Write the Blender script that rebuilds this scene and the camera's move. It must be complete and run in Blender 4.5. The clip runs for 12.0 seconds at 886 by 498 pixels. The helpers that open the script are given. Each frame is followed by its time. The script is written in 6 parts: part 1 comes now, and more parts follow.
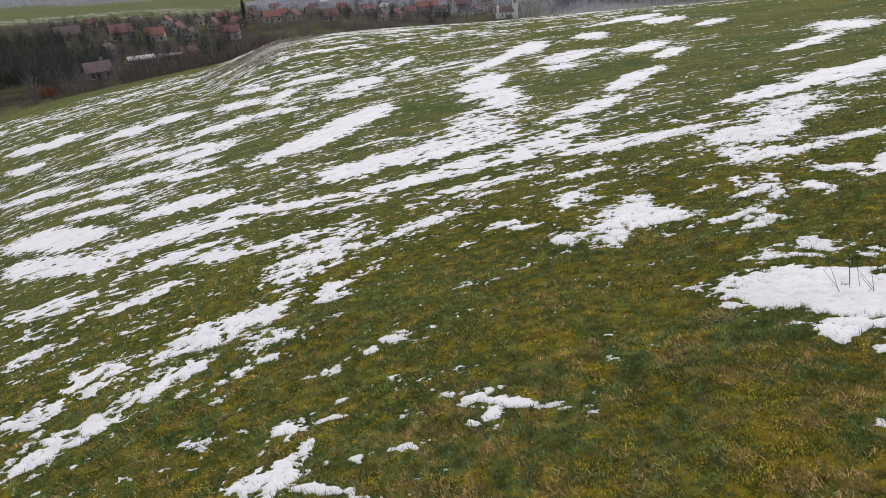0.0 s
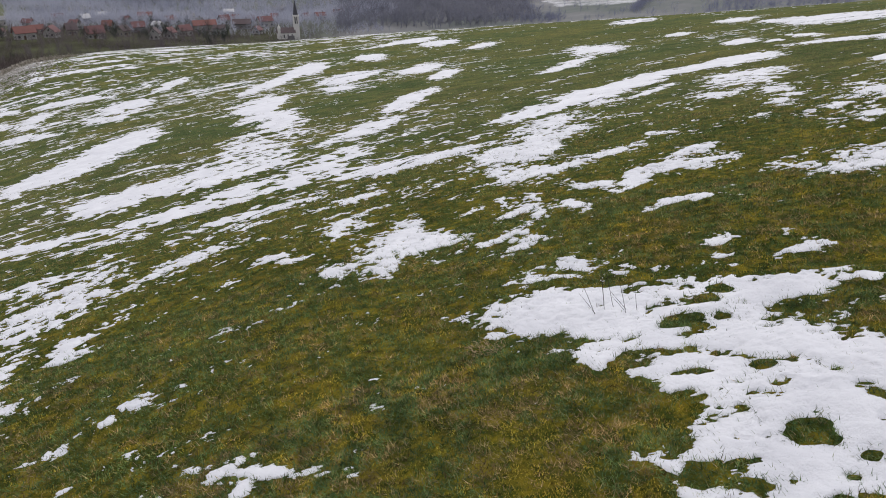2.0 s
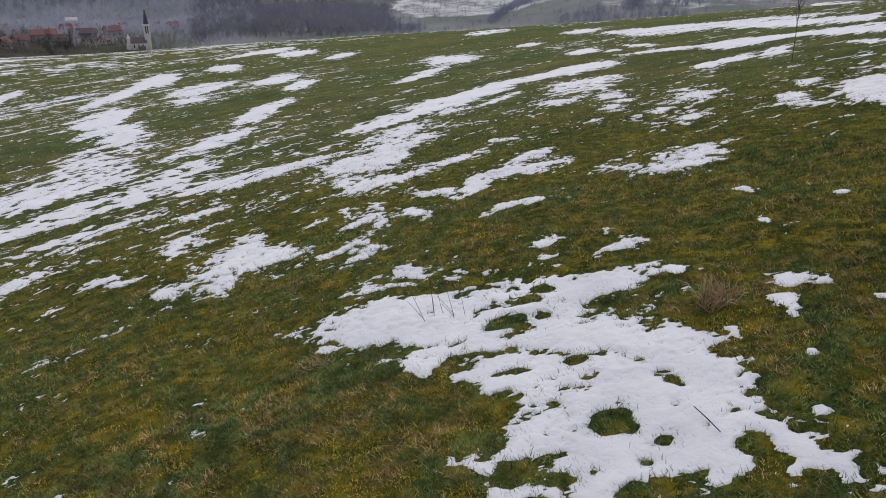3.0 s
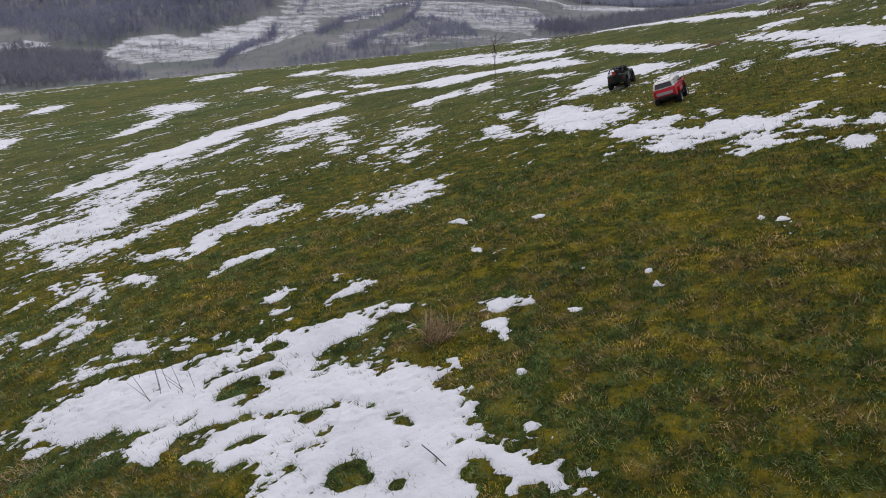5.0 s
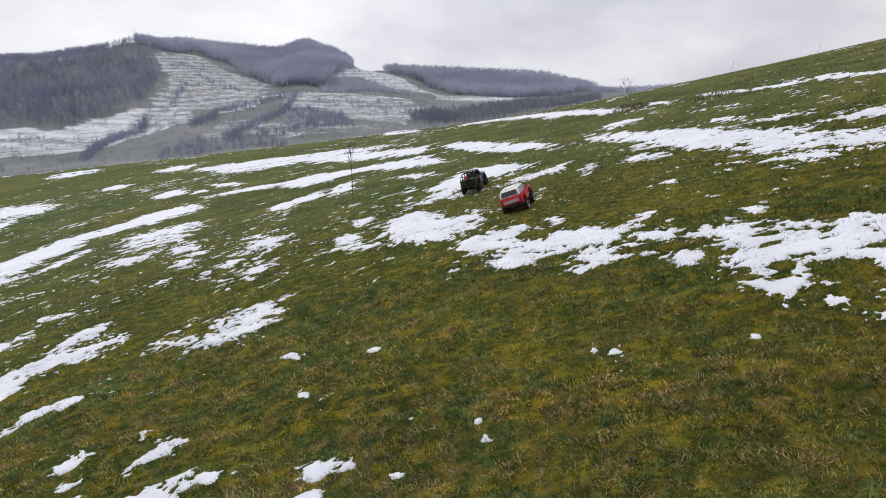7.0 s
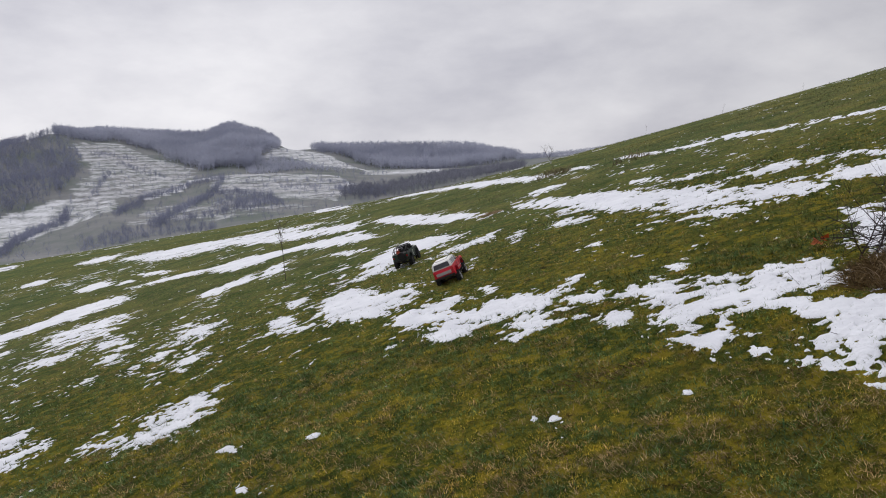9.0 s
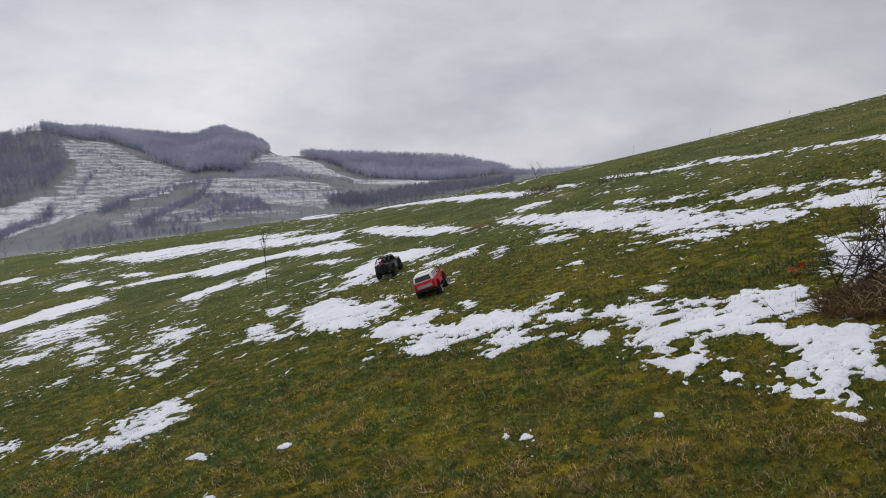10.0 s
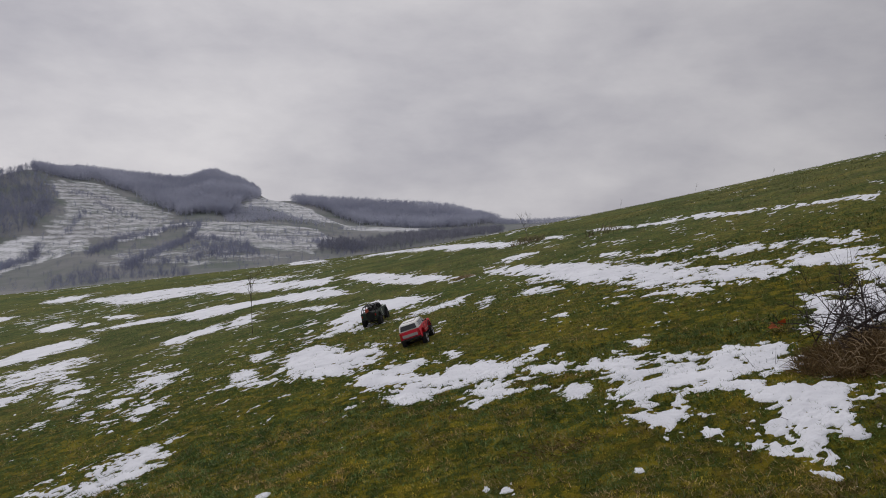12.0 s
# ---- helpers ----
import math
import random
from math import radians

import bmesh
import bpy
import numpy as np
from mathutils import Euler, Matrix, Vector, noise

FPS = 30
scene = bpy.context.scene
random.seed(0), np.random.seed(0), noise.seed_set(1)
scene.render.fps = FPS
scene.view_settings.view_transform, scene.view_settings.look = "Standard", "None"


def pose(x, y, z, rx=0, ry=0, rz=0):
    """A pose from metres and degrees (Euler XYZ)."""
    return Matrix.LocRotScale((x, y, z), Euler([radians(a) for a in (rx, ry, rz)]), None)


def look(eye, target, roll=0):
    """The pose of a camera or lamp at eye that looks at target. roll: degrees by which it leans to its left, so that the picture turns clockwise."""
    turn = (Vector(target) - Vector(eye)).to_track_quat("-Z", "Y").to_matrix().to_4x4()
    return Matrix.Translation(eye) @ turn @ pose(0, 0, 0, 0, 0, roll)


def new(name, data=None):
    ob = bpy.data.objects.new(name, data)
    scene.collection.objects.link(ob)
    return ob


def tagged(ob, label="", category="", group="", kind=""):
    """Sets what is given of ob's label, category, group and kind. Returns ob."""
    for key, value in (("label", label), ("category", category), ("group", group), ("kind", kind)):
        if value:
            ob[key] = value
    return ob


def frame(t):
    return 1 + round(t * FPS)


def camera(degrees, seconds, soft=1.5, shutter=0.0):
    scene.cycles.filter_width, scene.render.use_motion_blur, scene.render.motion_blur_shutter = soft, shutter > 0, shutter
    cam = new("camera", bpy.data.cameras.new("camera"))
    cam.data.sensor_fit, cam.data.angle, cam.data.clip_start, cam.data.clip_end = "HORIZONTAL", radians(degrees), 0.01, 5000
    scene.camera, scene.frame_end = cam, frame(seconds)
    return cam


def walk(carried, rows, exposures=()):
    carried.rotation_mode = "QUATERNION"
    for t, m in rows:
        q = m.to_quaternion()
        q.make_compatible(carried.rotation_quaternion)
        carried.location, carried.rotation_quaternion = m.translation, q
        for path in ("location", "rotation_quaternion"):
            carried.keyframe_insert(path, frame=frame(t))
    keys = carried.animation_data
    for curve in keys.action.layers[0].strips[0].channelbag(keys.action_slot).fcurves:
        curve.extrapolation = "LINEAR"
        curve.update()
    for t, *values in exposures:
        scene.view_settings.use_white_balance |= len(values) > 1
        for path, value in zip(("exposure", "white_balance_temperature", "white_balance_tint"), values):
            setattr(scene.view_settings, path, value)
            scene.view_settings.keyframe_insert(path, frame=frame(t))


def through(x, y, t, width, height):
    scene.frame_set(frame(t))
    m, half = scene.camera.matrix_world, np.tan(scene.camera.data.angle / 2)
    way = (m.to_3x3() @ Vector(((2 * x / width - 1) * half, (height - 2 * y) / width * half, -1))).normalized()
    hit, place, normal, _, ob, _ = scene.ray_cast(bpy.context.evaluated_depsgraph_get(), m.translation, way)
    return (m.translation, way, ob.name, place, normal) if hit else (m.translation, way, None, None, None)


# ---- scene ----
cam = camera(61.53, 12.0, soft=1.0)
PATH = [
    (0, (-0.401, -1.016, 1.413), (-2.041, -0.207, 0.604), -3.8),
    (0.5, (-0.493, -0.777, 1.396), (-2.132, 0.033, 0.586), -4.6),
    (1, (-0.538, -0.727, 1.36), (-2.063, 0.276, 0.541), -3.1),
    (1.5, (-0.578, -0.721, 1.362), (-1.986, 0.45, 0.559), -1.5),
    (2, (-0.564, -0.642, 1.362), (-1.906, 0.62, 0.582), -0.7),
    (2.5, (-0.493, -0.538, 1.357), (-1.754, 0.811, 0.589), 0.4),
    (2.7, (-0.457, -0.504, 1.349), (-1.645, 0.913, 0.586), 0.7),
    (4.3, (-0.355, -0.406, 1.394), (-1.193, 1.266, 0.684), -0.8),
    (4.5, (-0.332, -0.388, 1.386), (-1.102, 1.323, 0.693), -0.5),
    (5, (-0.302, -0.379, 1.418), (-0.829, 1.436, 0.765), 0.6),
    (5.5, (-0.32, -0.338, 1.429), (-0.819, 1.493, 0.799), 1.2),
    (6, (-0.195, -0.087, 1.493), (-0.69, 1.753, 0.886), 1.2),
    (6.5, (-0.123, 0.028, 1.578), (-0.53, 1.918, 1.067), 1.2),
    (7, (-0.082, 0.056, 1.602), (-0.322, 1.994, 1.17), 0.4),
    (7.5, (-0.089, 0.049, 1.598), (-0.146, 2.007, 1.197), -0.2),
    (7.7, (-0.092, 0.041, 1.596), (-0.175, 2.001, 1.209), -0.5),
    (9.3, (-0.045, 0.039, 1.636), (-0.109, 2.024, 1.399), -2.7),
    (9.5, (-0.037, 0.048, 1.628), (-0.095, 2.032, 1.381), -2.1),
    (10, (-0.022, 0.038, 1.643), (-0.052, 2.026, 1.427), -0.3),
    (10.5, (-0.01, 0.029, 1.63), (0.007, 2.02, 1.447), -0.3),
    (11, (-0.016, 0.01, 1.645), (-0.01, 2.004, 1.487), 0.5),
    (11.5, (-0.01, 0.004, 1.649), (-0.024, 2.001, 1.528), 0.9),
    (12, (-0.002, -0.001, 1.659), (-0.003, 1.997, 1.572), 1.0),
]
# seconds, stops, kelvin, tint
EXPOSURE = [(0, -0.05, 6850, 10), (1.5, -0.06, 6750, 10), (2.5, -0.30, 6550, 11), (4.5, -0.46, 6450, 14), (5.5, -0.14, 6500, 11), (6.5, -0.01, 6450, 10), (7.5, 0.01, 6500, 9), (9.5, -0.28, 6550, 10), (10.5, -0.40, 6400, 10), (12, -0.61, 6650, 11)]
walk(cam, [(t, look(eye, target, roll)) for t, eye, target, roll in PATH], EXPOSURE)

# ---- overcast sky and a weak, wide sun behind the cloud ----
SUN_ELEVATION, SUN_BEARING = 38.0, 40.0      # degrees; bearing is turned left from +y


def sky():
    world = bpy.data.worlds.new("world")
    scene.world = world
    world.use_nodes = True
    n, l = world.node_tree.nodes, world.node_tree.links
    n.clear()
    nishita = n.new("ShaderNodeTexSky")
    nishita.sky_type, nishita.sun_disc = "NISHITA", False
    nishita.sun_elevation, nishita.sun_rotation = radians(SUN_ELEVATION), radians(-SUN_BEARING)
    clear = n.new("ShaderNodeBackground")
    clear.inputs["Strength"].default_value = 0.05
    l.new(nishita.outputs[0], clear.inputs["Color"])
    # cloud sheet: soft billows, brighter towards the zenith
    where = n.new("ShaderNodeTexCoord")
    squash = n.new("ShaderNodeMapping")
    squash.inputs["Scale"].default_value = (1.0, 1.0, 2.3)
    l.new(where.outputs["Generated"], squash.inputs["Vector"])
    billow = n.new("ShaderNodeTexNoise")
    billow.inputs["Scale"].default_value, billow.inputs["Detail"].default_value = 2.6, 8.0
    billow.inputs["Roughness"].default_value, billow.inputs["Distortion"].default_value = 0.52, 0.15
    l.new(squash.outputs[0], billow.inputs["Vector"])
    ramp = n.new("ShaderNodeValToRGB")
    ramp.color_ramp.elements[0].position, ramp.color_ramp.elements[0].color = 0.36, (0.59, 0.592, 0.665, 1)
    ramp.color_ramp.elements[1].position, ramp.color_ramp.elements[1].color = 0.64, (0.91, 0.905, 0.95, 1)
    wisps = n.new("ShaderNodeTexNoise")
    wisps.inputs["Scale"].default_value, wisps.inputs["Detail"].default_value, wisps.inputs["Roughness"].default_value = 7.5, 7.0, 0.55
    l.new(squash.outputs[0], wisps.inputs["Vector"])
    layered = n.new("ShaderNodeMix")
    layered.inputs["Factor"].default_value = 0.30
    l.new(billow.outputs["Fac"], layered.inputs["A"])
    l.new(wisps.outputs["Fac"], layered.inputs["B"])
    l.new(layered.outputs["Result"], ramp.inputs["Fac"])
    split = n.new("ShaderNodeSeparateXYZ")
    l.new(where.outputs["Generated"], split.inputs[0])
    rise = n.new("ShaderNodeMapRange")
    rise.inputs["From Min"].default_value, rise.inputs["From Max"].default_value = 0.32, 0.95
    rise.inputs["To Min"].default_value, rise.inputs["To Max"].default_value = 1.03, 2.45
    l.new(split.outputs["Z"], rise.inputs["Value"])
    # thinner cloud on the sun's side
    toward = n.new("ShaderNodeVectorMath")
    toward.operation = "DOT_PRODUCT"
    toward.inputs[1].default_value = (-math.sin(radians(SUN_BEARING)), math.cos(radians(SUN_BEARING)), 0.0)
    l.new(where.outputs["Generated"], toward.inputs[0])
    thin = n.new("ShaderNodeMapRange")
    thin.inputs["From Min"].default_value, thin.inputs["From Max"].default_value = -0.2, 1.0
    thin.inputs["To Min"].default_value, thin.inputs["To Max"].default_value = 0.62, 1.12
    l.new(toward.outputs["Value"], thin.inputs["Value"])
    glow = n.new("ShaderNodeMath")
    glow.operation = "MULTIPLY"
    l.new(rise.outputs[0], glow.inputs[0])
    l.new(thin.outputs[0], glow.inputs[1])
    cloud = n.new("ShaderNodeBackground")
    l.new(ramp.outputs["Color"], cloud.inputs["Color"])
    l.new(glow.outputs[0], cloud.inputs["Strength"])
    mix = n.new("ShaderNodeMixShader")
    mix.inputs["Fac"].default_value = 0.96
    out = n.new("ShaderNodeOutputWorld")
    l.new(clear.outputs[0], mix.inputs[1])
    l.new(cloud.outputs[0], mix.inputs[2])
    l.new(mix.outputs[0], out.inputs["Surface"])


sky()
sun = new("sun", bpy.data.lights.new("sun", "SUN"))
sun.data.energy, sun.data.angle, sun.data.color = 1.1, radians(25), (1.0, 0.96, 0.92)
b, e = radians(SUN_BEARING), radians(SUN_ELEVATION)
sun.matrix_world = look((-30 * math.sin(b), 30 * math.cos(b), 30 * math.tan(e)), (0, 0, 0))

# ---- materials ----
def material(name, rough=0.9, metal=0.0, spec=0.3):
    m = bpy.data.materials.new(name)
    m.use_nodes = True
    b = m.node_tree.nodes["Principled BSDF"]
    b.inputs["Roughness"].default_value, b.inputs["Metallic"].default_value = rough, metal
    b.inputs["Specular IOR Level"].default_value = spec
    return m, m.node_tree.nodes, m.node_tree.links, b


def noise_at(n, l, scale, detail=4.0, rough=0.55, stretch=(1, 1, 1), turn=0.0):
    c = n.new("ShaderNodeTexCoord")
    mp = n.new("ShaderNodeMapping")
    mp.inputs["Scale"].default_value = stretch
    mp.inputs["Rotation"].default_value = (0, 0, radians(turn))
    l.new(c.outputs["Object"], mp.inputs["Vector"])
    t = n.new("ShaderNodeTexNoise")
    t.inputs["Scale"].default_value, t.inputs["Detail"].default_value, t.inputs["Roughness"].default_value = scale, detail, rough
    l.new(mp.outputs[0], t.inputs["Vector"])
    return t.outputs["Fac"]


def ramp_of(n, l, fac, stops):
    r = n.new("ShaderNodeValToRGB")
    e = r.color_ramp.elements
    while len(e) < len(stops):
        e.new(0.5)
    for k, (p, c) in zip(e, stops):
        k.position, k.color = p, (*c, 1)
    l.new(fac, r.inputs["Fac"])
    return r.outputs["Color"]


def mixed(n, l, fac, a, b, mode="MIX"):
    m = n.new("ShaderNodeMix")
    m.data_type, m.blend_type = "RGBA", mode
    for value, socket in ((fac, m.inputs["Factor"]), (a, m.inputs["A"]), (b, m.inputs["B"])):
        if isinstance(value, (int, float)):
            socket.default_value = value
        elif isinstance(value, tuple):
            socket.default_value = (*value, 1)
        else:
            l.new(value, socket)
    return m.outputs["Result"]


def bumped(n, l, b, fac, strength, distance):
    p = n.new("ShaderNodeBump")
    p.inputs["Strength"].default_value, p.inputs["Distance"].default_value = strength, distance
    l.new(fac, p.inputs["Height"])
    l.new(p.outputs[0], b.inputs["Normal"])


def island(n):
    return n.new("ShaderNodeNewGeometry").outputs["Random Per Island"]


def plain(name, colour, rough=0.7, metal=0.0, spec=0.4, vary=0.25, scale=30.0, bump=0.0):
    """A painted or weathered surface: one colour, mottled at two scales."""
    m, n, l, b = material(name, rough, metal, spec)
    dark = tuple(c * (1 - vary) for c in colour)
    pale = tuple(min(1, c * (1 + vary)) for c in colour)
    wide = ramp_of(n, l, noise_at(n, l, scale * 0.2, 3), [(0.3, dark), (0.7, pale)])
    fine = ramp_of(n, l, noise_at(n, l, scale, 6, 0.7), [(0.3, dark), (0.7, pale)])
    l.new(mixed(n, l, 0.5, wide, fine), b.inputs["Base Color"])
    if bump:
        bumped(n, l, b, noise_at(n, l, scale * 2, 5), bump, 0.01)
    return m


def by_piece(name, dark, pale, rough=0.9, spec=0.15, through=0.0):
    """Colour that differs from leaf to leaf, twig to twig or tree to tree; through: translucent share, added to lighten
    twigs on their shaded side.
    """
    m, n, l, b = material(name, rough, 0, spec)
    own = ramp_of(n, l, island(n), [(0.0, dark), (1.0, pale)])
    wide = ramp_of(n, l, noise_at(n, l, 0.012, 3), [(0.35, (0.80, 0.80, 0.83)), (0.65, (1.12, 1.10, 1.08))])
    colour = mixed(n, l, 1.0, own, wide, "MULTIPLY")
    l.new(colour, b.inputs["Base Color"])
    if through:
        pass_on, both = n.new("ShaderNodeBsdfTranslucent"), n.new("ShaderNodeMixShader")
        l.new(colour, pass_on.inputs["Color"])
        both.inputs["Fac"].default_value = through
        l.new(b.outputs[0], both.inputs[1])
        l.new(pass_on.outputs[0], both.inputs[2])
        l.new(both.outputs[0], n["Material Output"].inputs["Surface"])
    return m


DARK_GREEN, GREEN, OLIVE = (0.031, 0.042, 0.010), (0.082, 0.110, 0.020), (0.172, 0.174, 0.026)
MOSS = (0.335, 0.275, 0.024)


def turf():
    """Winter meadow: green sward with moss cushions and brown dead patches; far fields coloured pale for haze, with
    snow lines.
    """
    m, n, l, b = material("winter_meadow", 1.0, 0, 0.03)
    sward = ramp_of(n, l, noise_at(n, l, 26, 7, 0.72), [(0.34, DARK_GREEN), (0.5, GREEN), (0.66, OLIVE)])
    tussock = ramp_of(n, l, noise_at(n, l, 1.4, 6, 0.7), [(0.36, (0.62, 0.70, 0.66)), (0.5, (1, 1, 1)), (0.64, (1.5, 1.25, 1.1))])
    swathe = ramp_of(n, l, noise_at(n, l, 0.22, 5, 0.6), [(0.38, (0.82, 0.92, 0.9)), (0.62, (1.22, 1.08, 1.0))])
    sward = mixed(n, l, 1.0, mixed(n, l, 1.0, sward, tussock, "MULTIPLY"), swathe, "MULTIPLY")
    moss = ramp_of(n, l, noise_at(n, l, 9, 6, 0.7), [(0.49, (0, 0, 0)), (0.62, (1, 1, 1))])
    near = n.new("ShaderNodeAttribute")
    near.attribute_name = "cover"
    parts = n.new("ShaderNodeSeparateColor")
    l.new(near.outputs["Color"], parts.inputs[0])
    mossy = n.new("ShaderNodeMath")
    mossy.operation = "MULTIPLY"
    l.new(moss, mossy.inputs[0])
    l.new(parts.outputs["Red"], mossy.inputs[1])
    c = mixed(n, l, mossy.outputs[0], sward, MOSS)
    brown = ramp_of(n, l, noise_at(n, l, 4.5, 5, 0.7), [(0.5, (0, 0, 0)), (0.72, (0.6, 0.6, 0.6))])
    c = mixed(n, l, brown, c, (0.130, 0.096, 0.028))
    dark_spots = ramp_of(n, l, noise_at(n, l, 13, 5, 0.7), [(0.56, (0, 0, 0)), (0.68, (0.85, 0.85, 0.85))])
    c = mixed(n, l, dark_spots, c, (0.034, 0.026, 0.013))
    # near ground darker; further off bluer, haze and sky sheen put into colour
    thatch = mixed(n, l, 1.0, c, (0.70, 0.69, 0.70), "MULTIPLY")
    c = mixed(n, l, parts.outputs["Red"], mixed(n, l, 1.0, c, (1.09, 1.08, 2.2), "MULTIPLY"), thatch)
    # far valley: winter pasture, its colour paled and blued to stand in for haze
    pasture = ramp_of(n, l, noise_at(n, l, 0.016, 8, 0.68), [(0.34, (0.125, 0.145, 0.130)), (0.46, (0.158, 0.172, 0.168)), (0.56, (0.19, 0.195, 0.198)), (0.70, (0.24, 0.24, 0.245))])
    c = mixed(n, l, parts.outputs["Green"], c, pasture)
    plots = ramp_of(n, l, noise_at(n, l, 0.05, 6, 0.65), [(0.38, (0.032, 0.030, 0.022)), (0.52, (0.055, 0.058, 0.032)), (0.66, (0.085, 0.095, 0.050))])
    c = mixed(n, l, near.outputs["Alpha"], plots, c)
    # thin snow on the far slopes, lying along the terraces
    z = n.new("ShaderNodeSeparateXYZ")
    g = n.new("ShaderNodeNewGeometry")
    l.new(g.outputs["Position"], z.inputs[0])
    step = n.new("ShaderNodeMath")
    step.operation = "MULTIPLY_ADD"
    step.inputs[1].default_value = 1.5
    l.new(z.outputs["Z"], step.inputs[0])
    wob = n.new("ShaderNodeMath")
    wob.operation = "MULTIPLY"
    wob.inputs[1].default_value = 16.0
    l.new(noise_at(n, l, 0.012, 3), wob.inputs[0])
    l.new(wob.outputs[0], step.inputs[2])
    wave = n.new("ShaderNodeMath")
    wave.operation = "SINE"
    l.new(step.outputs[0], wave.inputs[0])
    grain = n.new("ShaderNodeMath")
    grain.operation = "MULTIPLY_ADD"
    grain.inputs[1].default_value, grain.inputs[2].default_value = 5.0, -2.5
    l.new(noise_at(n, l, 0.10, 7, 0.75, (1, 1, 3.5)), grain.inputs[0])
    total = n.new("ShaderNodeMath")
    total.operation = "MULTIPLY_ADD"
    total.inputs[1].default_value = 0.30
    l.new(wave.outputs[0], total.inputs[0])
    l.new(grain.outputs[0], total.inputs[2])
    lie = n.new("ShaderNodeMath")
    lie.operation = "MULTIPLY_ADD"
    lie.inputs[1].default_value = 2.4
    l.new(parts.outputs["Blue"], lie.inputs[0])
    l.new(total.outputs[0], lie.inputs[2])
    edge = n.new("ShaderNodeMapRange")
    edge.inputs["From Min"].default_value, edge.inputs["From Max"].default_value = 0.6, 2.3
    l.new(lie.outputs[0], edge.inputs["Value"])
    has = n.new("ShaderNodeMath")
    has.operation = "GREATER_THAN"
    has.inputs[1].default_value = 0.02
    l.new(parts.outputs["Blue"], has.inputs[0])
    snowy = n.new("ShaderNodeMath")
    snowy.operation = "MULTIPLY"
    l.new(edge.outputs[0], snowy.inputs[0])
    l.new(has.outputs[0], snowy.inputs[1])
    c = mixed(n, l, snowy.outputs[0], c, (0.60, 0.61, 0.64))
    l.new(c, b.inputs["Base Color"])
    bumped(n, l, b, noise_at(n, l, 38, 7, 0.75), 0.9, 0.03)
    return m


def snow():
    m, n, l, b = material("wet_snow", 0.75, 0, 0.3)
    c = ramp_of(n, l, noise_at(n, l, 3.0, 5, 0.6), [(0.3, (0.60, 0.615, 0.66)), (0.7, (0.725, 0.74, 0.78))])
    speck = ramp_of(n, l, noise_at(n, l, 45, 5, 0.7), [(0.66, (0, 0, 0)), (0.78, (0.5, 0.5, 0.5))])
    c = mixed(n, l, speck, c, (0.34, 0.33, 0.25))
    l.new(c, b.inputs["Base Color"])
    bumped(n, l, b, noise_at(n, l, 22, 7, 0.7), 0.7, 0.02)
    return m


def blades_material(name, stops, far=1.0):
    """Blades that differ one by one, over clumps a span wide and swathes a stride wide."""
    m, n, l, b = material(name, 0.9, 0, 0.05)
    own = ramp_of(n, l, island(n), [(k / (len(stops) - 1), c) for k, c in enumerate(stops)])
    wide = ramp_of(n, l, noise_at(n, l, 1.6, 4, 0.65), [(0.36, (0.76, 0.80, 0.79)), (0.5, (1, 0.98, 1)), (0.64, (1.28, 1.15, 1.02))])
    patch = ramp_of(n, l, noise_at(n, l, 11, 5, 0.75), [(0.36, (0.34, 0.38, 0.37)), (0.5, (1, 1, 1)), (0.64, (1.85, 1.75, 1.5))])
    l.new(mixed(n, l, 1.0, mixed(n, l, 1.0, own, wide, "MULTIPLY"), patch, "MULTIPLY"), b.inputs["Base Color"])
    return m


TURF, SNOW_MAT = turf(), snow()
TUFT = blades_material("green_tuft_blades", [(0.030, 0.058, 0.024), (0.064, 0.122, 0.046), (0.112, 0.176, 0.060), (0.20, 0.195, 0.095)])
CUSHION = blades_material("yellow_moss", [(0.150, 0.140, 0.022), (0.31, 0.262, 0.038), (0.45, 0.370, 0.052), (0.26, 0.200, 0.076)])
THATCH = blades_material("dead_thatch", [(0.066, 0.049, 0.022), (0.155, 0.114, 0.050), (0.235, 0.180, 0.082), (0.45, 0.35, 0.20)])
# sward blue is raised to stand in for sky sheen on distant grass
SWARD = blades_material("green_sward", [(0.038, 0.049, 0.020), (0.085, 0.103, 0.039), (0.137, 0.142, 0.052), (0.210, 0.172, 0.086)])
# distance haze is put into these twig colours, paler and bluer than bark
PALE_HAZE_WOOD = by_piece("haze_paled_wood", (0.385, 0.41, 0.50), (0.42, 0.445, 0.535), through=0.5)
GREY_HAZE_WOOD = by_piece("haze_greyed_wood", (0.215, 0.235, 0.32), (0.25, 0.27, 0.355), through=0.5)
DARK_HAZE_WOOD = by_piece("haze_lifted_dark_wood", (0.18, 0.19, 0.235), (0.24, 0.25, 0.30), through=0.5)
BROWN_BRUSH = by_piece("brown_brushwood", (0.070, 0.058, 0.058), (0.140, 0.115, 0.112))
# garden twigs lightened to lilac grey, village haze put into the colour
GARDEN_WOOD = by_piece("hazed_garden_brushwood", (0.105, 0.092, 0.10), (0.19, 0.17, 0.185), through=0.4)
CONIFER = by_piece("dark_conifer_needles", (0.050, 0.060, 0.054), (0.082, 0.096, 0.082))
RUST_BUSH = by_piece("russet_leaves", (0.16, 0.05, 0.04), (0.25, 0.09, 0.07))

# ---- helpers for meshes ----
def part(name, bm, mat, parent=None, label="", smooth=False):
    me = bpy.data.meshes.new(name)
    bm.to_mesh(me)
    bm.free()
    if smooth:
        me.shade_smooth()
    me.materials.append(mat)
    ob = new(name, me)
    if parent is not None:
        ob.parent = parent
    if label:
        ob["label"] = label
    return ob


